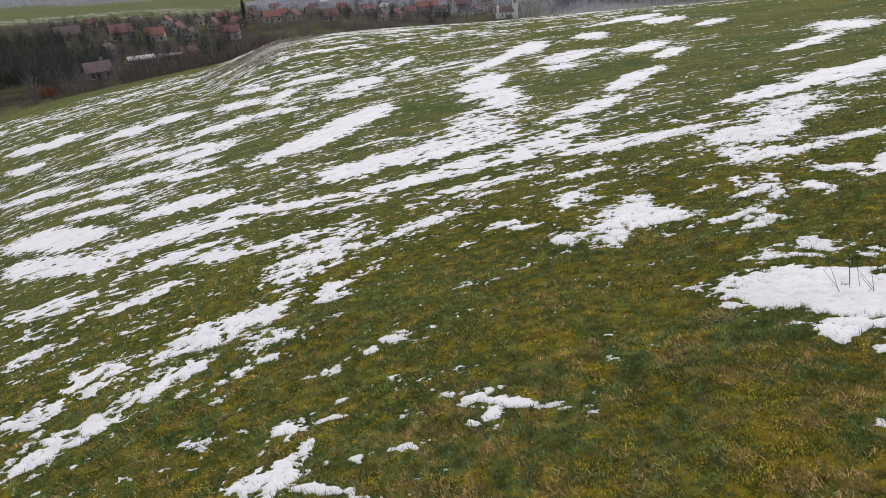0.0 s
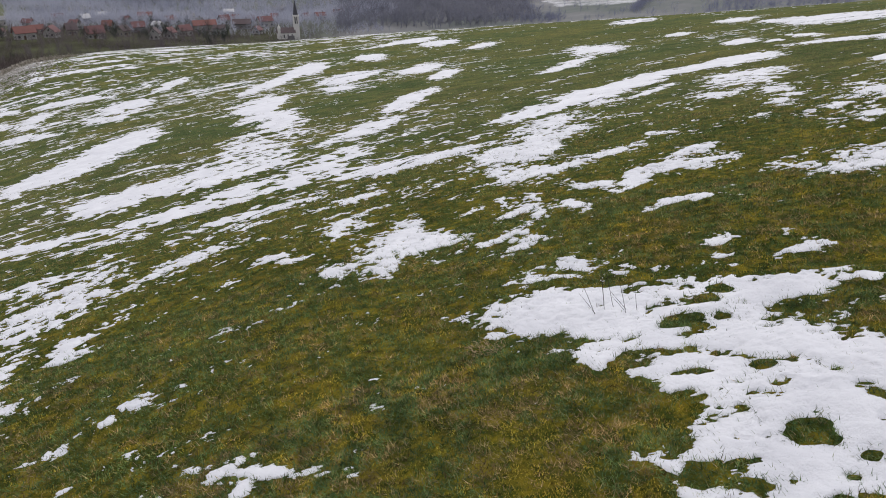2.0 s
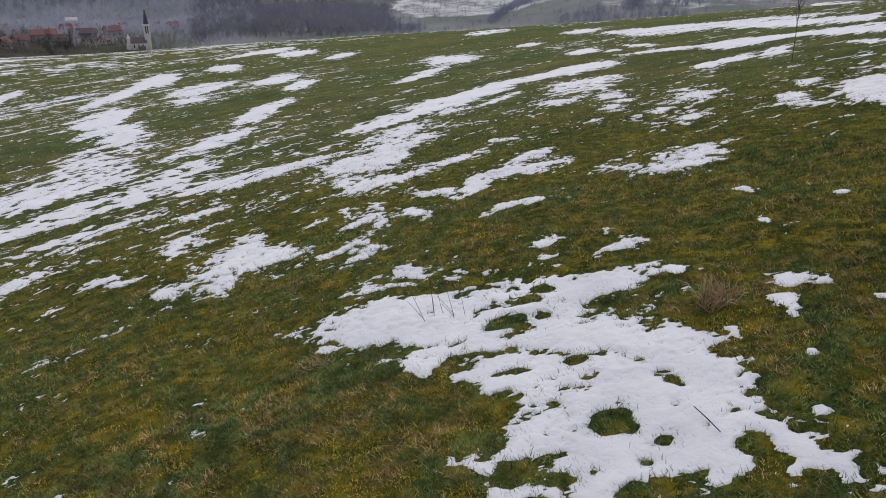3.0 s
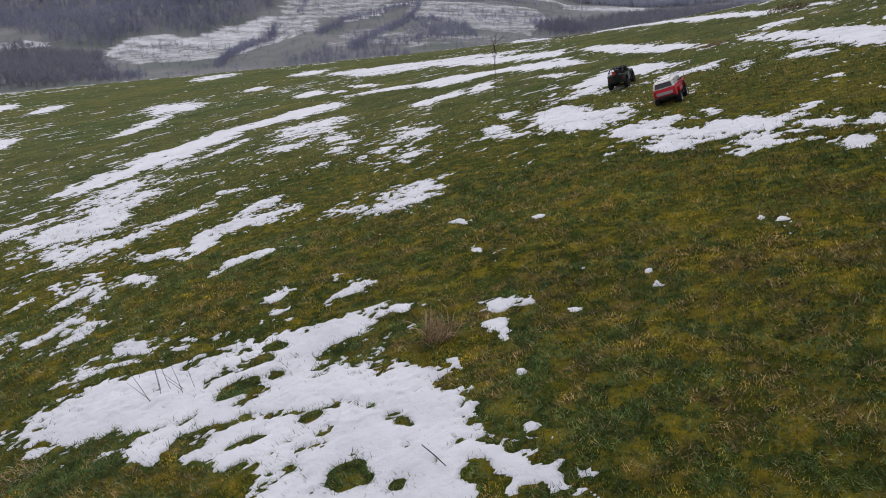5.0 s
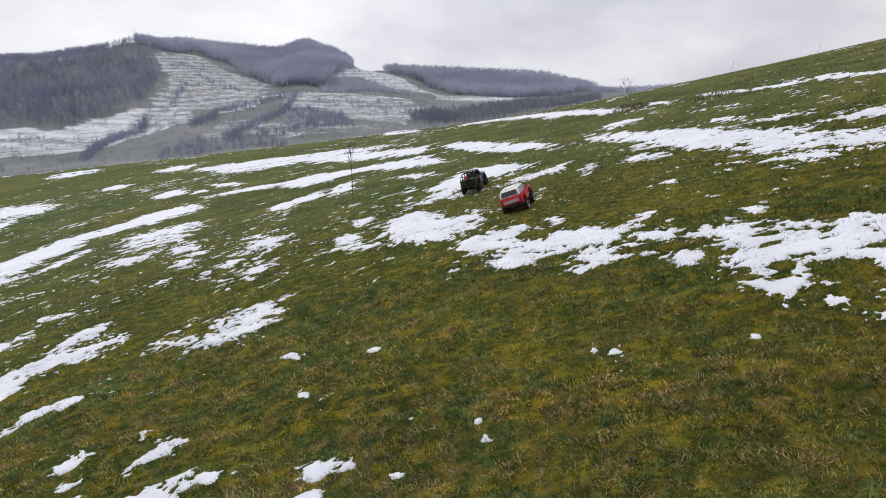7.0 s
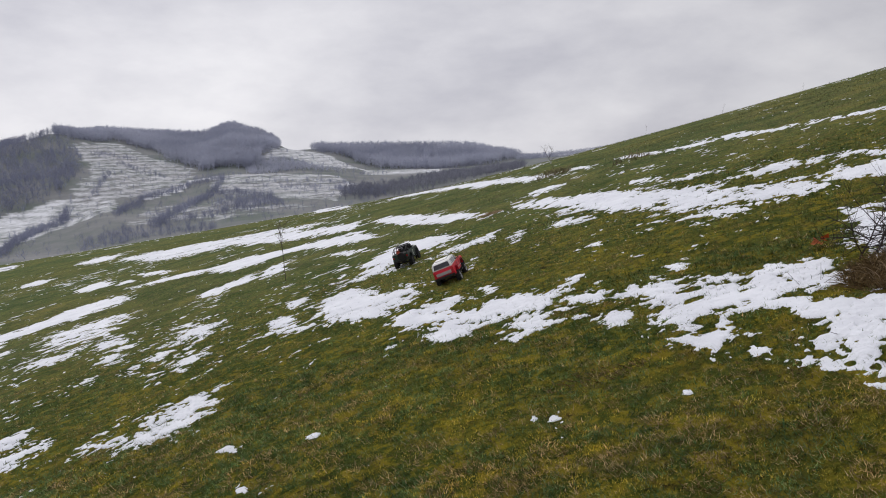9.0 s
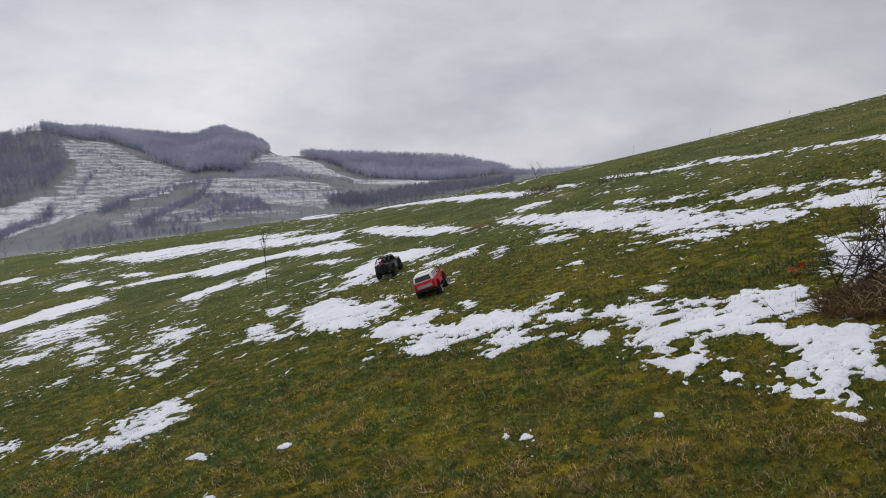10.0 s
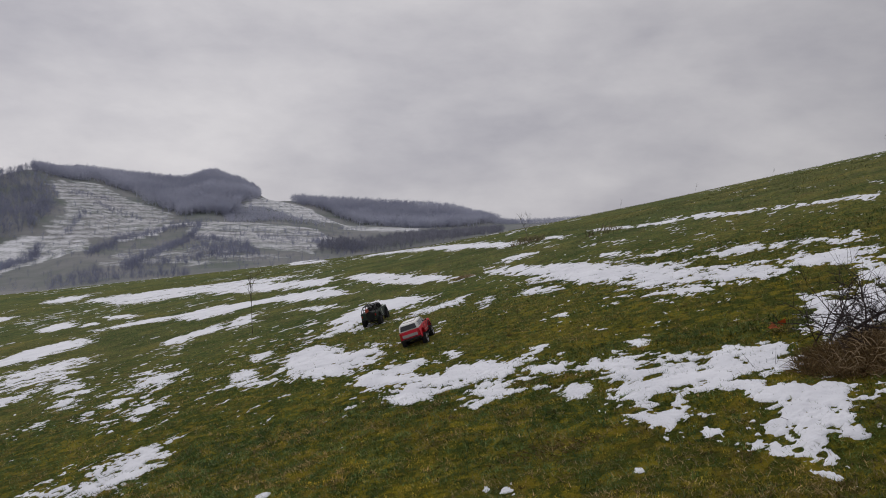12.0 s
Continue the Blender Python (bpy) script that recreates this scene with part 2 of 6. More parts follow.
def mesh_of(name, verts, faces, mat, smooth=False):
    """A mesh object from arrays of corners and of triangles or quads."""
    verts, faces = np.asarray(verts, np.float32), np.asarray(faces, np.int32)
    me = bpy.data.meshes.new(name)
    me.vertices.add(len(verts))
    me.vertices.foreach_set("co", verts.ravel())
    me.loops.add(faces.size)
    me.loops.foreach_set("vertex_index", faces.ravel())
    me.polygons.add(len(faces))
    me.polygons.foreach_set("loop_start", np.arange(0, faces.size, faces.shape[1], dtype=np.int32))
    me.update(calc_edges=True)
    if smooth:
        me.shade_smooth()
    me.materials.append(mat)
    return new(name, me)


LATTICE = np.random.RandomState(7).rand(256, 256)


def value_noise(x, y):
    i, j = np.floor(x).astype(int), np.floor(y).astype(int)
    u, v = x - i, y - j
    u, v = u * u * (3 - 2 * u), v * v * (3 - 2 * v)
    a, b = LATTICE[i & 255, j & 255], LATTICE[(i + 1) & 255, j & 255]
    c, d = LATTICE[i & 255, (j + 1) & 255], LATTICE[(i + 1) & 255, (j + 1) & 255]
    return (a * (1 - u) + b * u) * (1 - v) + (c * (1 - u) + d * u) * v


def fbm(x, y, octaves=4, gain=0.55):
    """Layered noise from about -1 to 1."""
    total, weight, amount = 0.0, 1.0, 0.0
    for k in range(octaves):
        total = total + weight * (value_noise(x * 2.03**k + 17.3 * k, y * 2.03**k + 5.1 * k) - 0.5)
        amount += weight
        weight *= gain
    return total / amount * 2.6


def smooth_step(a, b, x):
    t = np.clip((x - a) / (b - a), 0, 1)
    return t * t * (3 - 2 * t)


# ---- the lie of the land ----
POWERS = [(1, 0), (0, 1), (2, 0), (1, 1), (0, 2), (3, 0), (2, 1), (1, 2), (0, 3), (4, 0), (3, 1), (2, 2), (1, 3), (0, 4)]
MEADOW = [2.579, 1.233, 0.357, 0.243, -1.025, 0.024, 0.418, -0.038, 0.600, -0.096, -0.023, -0.296, -0.012, -0.155]
# rise of the far land above or below eye level, in degrees, by bearing to the left of +y
DISTANCES = [250, 450, 650, 850, 1100, 1350]
VALLEY_RISE = {
    -180: (-3, -2, -1, -0.5), -12: (-4, -2.5, -1.3, -0.9), -5: (-5, -3, -1.4, -1), 0: (-6, -3.6, -1.9, -1.3), 7: (-7, -4, -2.5, -1.4),
    13: (-8, -4.2, -2.3, -0.9), 15.5: (-8.3, -4.4, -2.2, -0.9), 17.2: (-8.5, -4.5, -2.2, -0.8), 19.5: (-8.8, -4.8, -2.6, -0.9), 23: (-9, -5, -3, -0.9),
    26: (-9.4, -5.4, -2.9, -0.3), 29: (-9.5, -5.9, -3.6, -0.4), 32: (-9.7, -6, -4.0, -0.9), 35: (-10, -6.2, -4.2, -1.2), 41: (-10, -6.5, -4.8, -1.9),
    48: (-11, -7, -5, -3), 57: (-11, -7.6, -5.6, -4), 75: (-9, -6.1, -5, -4), 95: (-8.5, -5.3, -4.2, -3.2), 180: (-3, -2, -1, -0.5),
}
HILL_RISE = {
    -180: (0, 0.5), -12: (-0.6, 0.0), -5: (-0.7, -0.35), 0: (-0.7, 0.5), 7: (-0.7, 0.65), 13: (1.0, 0.95), 15.5: (1.5, 2.3), 17.2: (1.7, 2.8),
    19.5: (1.1, 2.15), 23: (1.3, 2.4), 26: (1.9, 2.65), 29: (2.75, 2.4), 32: (2.1, 2.0), 35: (1.5, 1.6), 41: (0.9, 1.0), 48: (-1, 0.8),
    57: (-2, 0), 75: (-2.5, -1), 95: (-2, -0.8), 180: (0, 0.5),
}


def meadow(x, y):
    r2 = x * x + y * y
    k = 0.1 / np.sqrt(1 + r2 / 900.0)
    z = 0.0
    for c, (i, j) in zip(MEADOW, POWERS):
        z = z + c * (x * k) ** i * (y * k) ** j
    return z - 0.0012 * np.maximum(0, np.sqrt(r2) - 45) ** 2


def far_land(x, y):
    r, bearing = np.hypot(x, y), np.degrees(np.arctan2(-x, y))
    keys = list(VALLEY_RISE)
    table = np.array([VALLEY_RISE[k] + HILL_RISE[k] for k in keys])
    i = np.clip(np.searchsorted(keys, bearing, "right") - 1, 0, len(keys) - 2)
    k0, k1 = np.array(keys, float)[i], np.array(keys, float)[i + 1]
    g = np.clip((bearing - k0) / (k1 - k0), 0, 1)
    g = (g * g * (3 - 2 * g) * 0.6 + g * 0.4)[..., None]
    steps = np.array(DISTANCES, float)
    across = table[i] * (1 - g) + table[i + 1] * g
    where = np.clip(np.interp(r, steps, np.arange(6.0)), 0, 4.9999)
    k = where.astype(int)
    f = where - k
    f = f * f * (3 - 2 * f) * 0.5 + f * 0.5
    low = np.take_along_axis(across, k[..., None], -1)[..., 0]
    high = np.take_along_axis(across, k[..., None] + 1, -1)[..., 0]
    z = 1.65 + r * np.tan(np.radians(low * (1 - f) + high * f))
    beyond = np.maximum(0, r - 1380)
    z = z - 0.06 * beyond
    return z + fbm(x / 160, y / 160, 4) * np.clip(r / 160, 0, 5)


def lie(x, y):
    """Height of the smooth ground."""
    x, y = np.asarray(x, float), np.asarray(y, float)
    w = smooth_step(100, 240, np.hypot(x, y))
    r, bearing = np.hypot(x, y), np.degrees(np.arctan2(-x, y))
    # the rim: a stony hump, then a shoulder that falls away
    rim = 0.95 * smooth_step(79.5, 75.5, bearing) * smooth_step(58, 74, bearing) - 0.75 * smooth_step(78, 82, bearing) * smooth_step(112, 96, bearing)
    near = rim * smooth_step(40, 66, r) * smooth_step(120, 90, r) + meadow(x, y) + 0.018 * fbm(x * 1.3, y * 1.3, 3) * smooth_step(40, 6, r) + 0.010 * fbm(x * 4.1, y * 4.1, 2) * smooth_step(11, 5, r)
    return near * (1 - w) + far_land(x, y) * w


def lie1(x, y):
    return float(lie(np.array([x]), np.array([y]))[0])


def tilt(x, y, heading):
    """Pose of a thing that stands flush on the slope, its +y turned left by heading degrees."""
    d = 0.12
    u = Vector((2 * d, 0, lie1(x + d, y) - lie1(x - d, y)))
    v = Vector((0, 2 * d, lie1(x, y + d) - lie1(x, y - d)))
    up = u.cross(v).normalized()
    h = radians(heading)
    ahead = Vector((-math.sin(h), math.cos(h), 0))
    ahead = (ahead - up * ahead.dot(up)).normalized()
    right = ahead.cross(up)
    m = Matrix((right, ahead, up)).transposed().to_4x4()
    return Matrix.Translation((x, y, lie1(x, y))) @ m


def bearing_at(bearing, r):
    a = radians(bearing)
    return -r * math.sin(a), r * math.cos(a)


# woods: trees, tallest, twigs' haze tone, name, then corners as bearing and distance
WOODS = [
    (4800, 13, "grey", "left_wood", [(31.9, 1275), (30.6, 1100), (29.5, 1100), (28.9, 1095), (28.2, 1035), (27.6, 990), (27.4, 925), (27.7, 870), (28.4, 815), (29.0, 785), (30.0, 765), (33.3, 735), (38.2, 745), (40.2, 715), (42.8, 745), (44.8, 795), (47.0, 950), (44.0, 1250)]),
    (3200, 18, "pale", "ridge", [(29.0, 1110), (27.5, 1375), (23.9, 1365), (21.3, 1355), (19.4, 1370), (19.6, 970), (21.5, 1015), (22.5, 1095), (25.1, 1175), (28.2, 1060)]),
    (3800, 18, "pale", "dome", [(19.8, 1315), (18.6, 1365), (17.6, 1370), (15.8, 1380), (15.0, 1345), (13.9, 1360), (13.9, 1115), (15.3, 1025), (16.0, 925), (19.8, 960)]),
    (800, 9, "pale", "band", [(16.4, 970), (13.5, 1010), (11.0, 955), (8.9, 965), (16.4, 855)]),
    (4000, 20, "pale", "right_ridge", [(11.6, 1370), (9.3, 1350), (5.0, 1345), (0.1, 1350), (-3.6, 1345), (-4.3, 1360), (-3.1, 1180), (1.6, 1000), (6.8, 1130), (8.5, 1200), (9.4, 1240), (11.0, 1230)]),
    (900, 13, "pale", "far_right", [(-3.8, 1335), (-5.7, 1345), (-15.0, 1370), (-15.0, 1250), (-7.0, 1250), (-3.8, 1150)]),
    (850, 12, "dark", "dark_wood", [(8.6, 650), (5.5, 690), (2.0, 720), (-1.0, 780), (-4.6, 820), (-4.6, 720), (0.0, 620), (4.0, 580), (9.9, 570)]),
    (2000, 12, "dark", "lower_wood", [(54.0, 820), (50.0, 765), (45.1, 740), (42.5, 690), (40.2, 660), (41.1, 575), (39.2, 525), (42.8, 510), (51.2, 525), (54.5, 535)]),
    (2600, 13, "dark", "valley_side", [(47.5, 800), (54.0, 840), (66.0, 800), (76.0, 840), (76.0, 1050), (60.0, 1100), (47.5, 1120)]),
]


# far snow fields: amount, then corners as bearing to the left of +y in degrees and distance in metres
FAR_SNOW = [
    (0.46, [(27.9, 1040), (25.1, 1145), (22.9, 1040), (20.3, 1000), (20.0, 950), (20.8, 815), (23.9, 755), (25.4, 730), (28.2, 755), (28.0, 795), (27.0, 870), (27.1, 925)]),
    (0.56, [(28.8, 775), (25.4, 745), (25.6, 670), (28.4, 650), (31.5, 590), (33.5, 570), (38.3, 600), (40.2, 700), (38.2, 735), (33.3, 722), (30.3, 745)]),
    (0.80, [(29.2, 770), (28.4, 760), (30.2, 700), (33.3, 690), (38.2, 712), (40.2, 695), (40.2, 705), (38.2, 735), (33.3, 722)]),
    (0.50, [(18.8, 875), (13.6, 835), (9.4, 795), (7.7, 725), (9.5, 575), (13.7, 605), (17.7, 650), (18.9, 760)]),
    (0.66, [(14.4, 1300), (12.6, 1175), (10.6, 1220), (9.3, 1150), (7.7, 1055), (11.0, 970), (13.5, 1030), (15.5, 1000), (14.7, 1060)]),
    (0.60, [(7.7, 1065), (1.8, 1070), (1.9, 830), (7.7, 960)]),
    (0.70, [(47.9, 775), (43.5, 765), (43.4, 735), (47.6, 730)]),
    (0.80, [(21.3, 800), (18.3, 880), (18.3, 850), (21.0, 775), (23.6, 735), (24.0, 745)]),
    (0.34, [(23.0, 700), (12.0, 560), (9.0, 540), (18.0, 520), (25.0, 560)]),
    (0.22, [(96.0, 690), (74.0, 690), (74.0, 600), (96.0, 600)]),
    (0.34, [(51.5, 650), (46.0, 650), (46.0, 595), (51.5, 595)]),
    (0.44, [(-4.5, 980), (-8.0, 980), (-8.0, 840), (-4.5, 840)]),
]


def inside(bearing, r, corners):
    """Whether places lie within a field given by its corners."""
    hit = np.zeros(bearing.shape, bool)
    for (b0, r0), (b1, r1) in zip(corners, corners[1:] + corners[:1]):
        if r0 != r1:
            hit ^= ((r0 > r) != (r1 > r)) & (bearing < (b1 - b0) * (r - r0) / (r1 - r0) + b0)
    return hit


def ground():
    """One sheet from the camera's feet to the horizon, finer near at hand."""
    radii = np.concatenate([[0.0], np.geomspace(0.25, 450, 320), np.arange(460, 1400, 7.0), np.geomspace(1420, 4200, 24)])
    a = np.radians(np.concatenate([np.arange(-100, 20, 0.4), np.arange(20, 260, 1.5)]))
    sides = len(a)
    rr, aa = np.meshgrid(radii[1:], a, indexing="ij")
    x, y = rr * np.sin(aa), rr * np.cos(aa)
    v = np.concatenate([[[0, 0, lie1(0, 0)]], np.stack([x, y, lie(x, y)], -1).reshape(-1, 3)])
    i, j = np.meshgrid(np.arange(len(radii) - 2), np.arange(sides), indexing="ij")
    i, j = i.ravel(), j.ravel()
    k = (j + 1) % sides
    quads = np.stack([1 + i * sides + j, 1 + i * sides + k, 1 + (i + 1) * sides + k, 1 + (i + 1) * sides + j], 1)[:, ::-1]
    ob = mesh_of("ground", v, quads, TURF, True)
    bm = bmesh.new()
    bm.from_mesh(ob.data)
    bm.verts.ensure_lookup_table()
    for j in range(sides):
        bm.faces.new((bm.verts[0], bm.verts[1 + j], bm.verts[1 + (j + 1) % sides]))
    bmesh.ops.recalc_face_normals(bm, faces=bm.faces)
    bm.to_mesh(ob.data)
    bm.free()
    ob.data.shade_smooth()
    # cover: red moss and near ground, green haze-paled pasture, blue far snow
    x, y = v[:, 0], v[:, 1]
    r, bearing = np.hypot(x, y), np.degrees(np.arctan2(-x, y))
    lying = np.zeros(len(v))
    frayed, deep = bearing + 0.35 * fbm(x / 30, y / 30, 4, 0.7), r + 16 * fbm(x / 40 + 50, y / 40, 4, 0.7)
    for amount, corners in FAR_SNOW:
        lying = np.maximum(lying, amount * inside(frayed, deep, corners))
    wooded = np.zeros(len(v))
    for _, _, _, _, corners in WOODS:
        wooded = np.maximum(wooded, inside(frayed, deep, corners))
    lying = lying * (1 - wooded)
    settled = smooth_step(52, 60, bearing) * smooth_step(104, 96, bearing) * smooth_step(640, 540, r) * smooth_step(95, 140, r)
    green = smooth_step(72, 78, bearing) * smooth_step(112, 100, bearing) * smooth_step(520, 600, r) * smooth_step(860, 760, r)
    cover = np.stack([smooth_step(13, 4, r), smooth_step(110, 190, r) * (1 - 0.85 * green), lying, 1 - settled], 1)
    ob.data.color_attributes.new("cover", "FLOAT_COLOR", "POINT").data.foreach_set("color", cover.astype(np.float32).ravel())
    return tagged(ob, "rolling winter meadow of short mossy grass above a valley", "ground", kind="structure")


ground()

# ---- snow lying on the meadow: centre, half length, half width, direction in degrees, how closed it lies ----
SNOW = {
    "left_field": [
        (-14.73, -1.74, 2.37, 0.702, 21, 0.95), (-13.21, 0.34, 1.32, 0.655, 45, 0.9), (-12.10, -1.77, 1.72, 0.591, 24, 0.95),
        (-10.73, -0.17, 1.38, 0.56, 45, 0.9), (-10.26, 1.19, 1.05, 0.287, 32, 0.85), (-7.94, 0.75, 0.61, 0.239, 72, 0.7),
        (-10.19, 0.48, 0.41, 0.214, 0, 0.7), (-53.71, -3.40, 6.48, 1.15, 13, 0.8), (-51.66, -1.60, 4.12, 1.28, 1, 0.85),
        (-41.07, -3.30, 2.98, 0.819, 18, 0.8), (-30.36, -0.92, 3.02, 0.41, 21, 0.6), (-40.06, 1.59, 2.89, 1.19, 9, 0.7),
        (-23.24, 2.05, 2.35, 0.881, 38, 0.8), (-28.19, 3.92, 1.66, 1.12, 149, 0.8), (-35.93, 6.48, 1.98, 1.06, 15, 0.75),
        (-20.92, 1.88, 1.35, 0.817, 10, 0.8),
    ],
    "left_rows": [
        (-19.66, 0.17, 3.01, 0.483, 30, 0.75), (-17.01, 1.12, 1.06, 0.424, 29, 0.7), (-18.58, -0.51, 1.54, 0.425, 22, 0.75),
        (-26.58, -2.28, 3.50, 0.599, 26, 0.7), (-20.46, -1.82, 2.33, 0.541, 29, 0.75), (-16.19, -0.86, 1.50, 0.326, 31, 0.7),
        (-39.43, 3.78, 2.03, 0.912, 1, 0.85), (-28.62, 1.02, 2.86, 0.591, 21, 0.6), (-42.17, 8.55, 1.76, 0.982, 18, 0.7),
        (-34.62, 8.11, 3.24, 0.625, 158, 0.8), (-39.35, 11.30, 2.44, 1.46, 33, 0.75), (-30.26, 10.39, 3.78, 1.19, 159, 0.75),
        (-37.09, 15.05, 3.53, 0.757, 142, 0.8), (-27.36, 8.31, 1.47, 0.781, 177, 0.7), (-20.89, 5.15, 0.74, 0.585, 130, 0.6),
        (-27.81, 5.74, 2.06, 0.785, 16, 0.6),
    ],
    "left_streaks": [
        (-16.86, 4.11, 2.80, 0.899, 131, 0.95), (-18.94, 5.99, 2.32, 0.825, 151, 0.95), (-10.49, -0.69, 0.61, 0.344, 137, 0.6),
        (-11.26, -1.42, 0.80, 0.369, 62, 0.6), (-9.22, -0.32, 0.64, 0.36, 89, 0.55), (-8.56, 0.11, 0.41, 0.234, 138, 0.7),
        (-8.84, -1.49, 0.70, 0.403, 57, 0.65), (-9.21, -1.98, 0.44, 0.258, 22, 0.7), (-7.77, -0.78, 0.42, 0.352, 106, 0.7),
        (-7.89, -1.27, 0.34, 0.24, 132, 0.6), (-7.24, -1.78, 0.34, 0.182, 68, 0.55), (-5.72, -0.61, 0.52, 0.322, 118, 0.85),
        (-5.69, -0.04, 0.37, 0.238, 154, 0.85), (-5.82, -1.28, 0.33, 0.26, 3, 0.85), (-5.54, -1.71, 0.33, 0.266, 14, 0.85),
        (-5.09, -0.70, 0.33, 0.136, 105, 0.65),
    ],
    "left_near": [
        (-5.04, -1.01, 0.28, 0.153, 111, 0.7), (-4.86, -1.44, 0.34, 0.213, 103, 0.75), (-4.67, -1.73, 0.17, 0.158, 105, 0.7),
        (-4.76, -0.38, 0.22, 0.122, 101, 0.5), (-4.99, -0.17, 0.22, 0.15, 172, 0.5), (-7.01, 0.67, 0.85, 0.355, 160, 0.6),
        (-7.09, 1.12, 0.72, 0.29, 151, 0.55), (-5.55, 0.53, 0.34, 0.16, 154, 0.55), (-5.76, 0.81, 0.36, 0.098, 118, 0.5),
        (-6.61, 1.49, 0.45, 0.0861, 105, 0.6), (-3.18, -0.53, 0.20, 0.115, 130, 1), (-3.18, -0.65, 0.15, 0.0824, 108, 0.95),
        (-2.89, -0.44, 0.18, 0.0459, 33, 1), (-3.32, -0.37, 0.09, 0.0379, 146, 1), (-3.61, -0.42, 0.11, 0.0606, 175, 1),
        (-3.23, -0.76, 0.06, 0.0438, 60, 0.9),
    ],
    "left_crumbs": [
        (-4.39, -0.64, 0.08, 0.0449, 68, 0.6), (-3.99, -0.89, 0.06, 0.0441, 85, 0.6), (-4.12, 0.28, 0.07, 0.0644, 36, 0.95),
        (-4.14, 0.46, 0.06, 0.0302, 100, 0.9), (-3.66, -0.09, 0.06, 0.0288, 82, 0.8), (-3.47, -0.16, 0.10, 0.0373, 55, 0.7),
        (-2.92, -0.06, 0.08, 0.0491, 58, 1), (-3.02, -0.23, 0.04, 0.0346, 71, 0.9), (-3.01, 0.40, 0.08, 0.0414, 97, 1),
        (-2.82, 0.37, 0.09, 0.0447, 159, 1), (-2.79, 0.51, 0.10, 0.0377, 14, 1), (-2.81, 0.27, 0.06, 0.0261, 1, 0.9),
    ],
    "track": [
        (-11.05, 3.41, 1.25, 0.831, 67, 0.8), (-11.02, 2.75, 0.63, 0.583, 47, 0.85), (-12.93, 5.93, 2.61, 0.727, 147, 0.65),
        (-19.08, 9.92, 4.26, 0.749, 147, 0.95), (-15.22, 8.10, 3.52, 0.604, 150, 0.75), (-11.02, 4.23, 1.01, 0.469, 152, 0.7),
        (-10.74, 4.94, 1.33, 0.644, 135, 0.5), (-8.83, 4.54, 1.11, 0.916, 110, 0.5), (-11.03, 7.45, 1.40, 0.535, 117, 0.9),
        (-13.40, 10.56, 2.10, 0.48, 129, 0.95), (-9.13, 5.38, 1.03, 0.455, 120, 0.6), (-7.38, 5.17, 1.12, 0.423, 66, 0.97),
        (-8.05, 8.57, 1.43, 0.469, 89, 1), (-7.99, 10.71, 1.91, 0.535, 93, 1), (-7.64, 12.84, 1.76, 0.467, 84, 1),
        (-8.01, 9.80, 1.31, 0.624, 137, 0.7),
    ],
    "beyond_track": [
        (-31.61, 19.84, 4.21, 1.03, 144, 0.9), (-27.62, 15.41, 4.92, 0.623, 136, 0.85), (-23.57, 16.27, 2.96, 0.906, 134, 0.85),
        (-19.83, 13.07, 1.19, 0.515, 144, 0.75), (-32.63, 24.37, 2.83, 0.885, 144, 0.8), (-21.67, 18.24, 2.52, 0.699, 128, 0.8),
        (-17.79, 15.73, 1.79, 0.482, 130, 0.9), (-35.88, 32.29, 4.46, 1.42, 137, 0.9), (-40.71, 34.18, 4.10, 1.47, 120, 0.85),
        (-29.09, 29.34, 2.66, 0.757, 123, 0.8), (-16.34, 21.48, 3.25, 0.964, 129, 0.95), (-13.18, 16.13, 2.06, 0.427, 110, 0.85),
        (-29.95, 44.90, 4.08, 1.38, 114, 0.9), (-15.93, 26.56, 1.74, 0.534, 120, 0.9), (-9.69, 18.73, 1.07, 0.412, 121, 0.9),
    ],
    "below_track": [
        (-8.96, 2.83, 1.38, 0.355, 56, 0.9), (-8.80, 3.84, 0.88, 0.531, 55, 0.9), (-7.51, 3.01, 0.74, 0.233, 69, 0.9),
        (-8.69, 1.95, 0.49, 0.231, 68, 0.79), (-6.69, 2.01, 0.48, 0.202, 115, 0.69), (-7.94, 1.58, 0.26, 0.152, 132, 0.72),
        (-5.68, 2.22, 0.18, 0.0854, 79, 0.72), (-5.42, 2.22, 0.14, 0.0769, 30, 0.79), (-5.72, 2.98, 0.39, 0.238, 126, 0.75),
        (-6.54, 3.83, 0.31, 0.166, 110, 0.65), (-4.88, 2.94, 0.47, 0.226, 126, 0.96), (-4.71, 2.57, 0.34, 0.165, 145, 0.96),
        (-4.47, 2.87, 0.31, 0.289, 164, 1), (-4.41, 2.34, 0.19, 0.151, 162, 0.93), (-4.77, 2.21, 0.23, 0.146, 168, 0.9),
    ],
    "middle": [
        (-6.90, 7.17, 0.90, 0.368, 104, 0.69), (-6.22, 6.57, 0.71, 0.369, 113, 0.79), (-6.05, 5.54, 0.69, 0.437, 142, 0.79),
        (-5.84, 5.81, 0.64, 0.279, 106, 0.79), (-5.06, 4.71, 0.38, 0.323, 138, 0.82), (-5.45, 4.81, 0.36, 0.212, 151, 0.79),
        (-4.79, 5.35, 0.46, 0.219, 78, 0.86), (-4.05, 4.43, 0.26, 0.131, 6, 0.82), (-3.77, 4.61, 0.29, 0.139, 109, 0.9),
        (-3.84, 4.88, 0.33, 0.162, 71, 0.9), (-3.80, 5.47, 0.43, 0.155, 94, 0.9), (-3.67, 5.05, 0.33, 0.152, 34, 0.86),
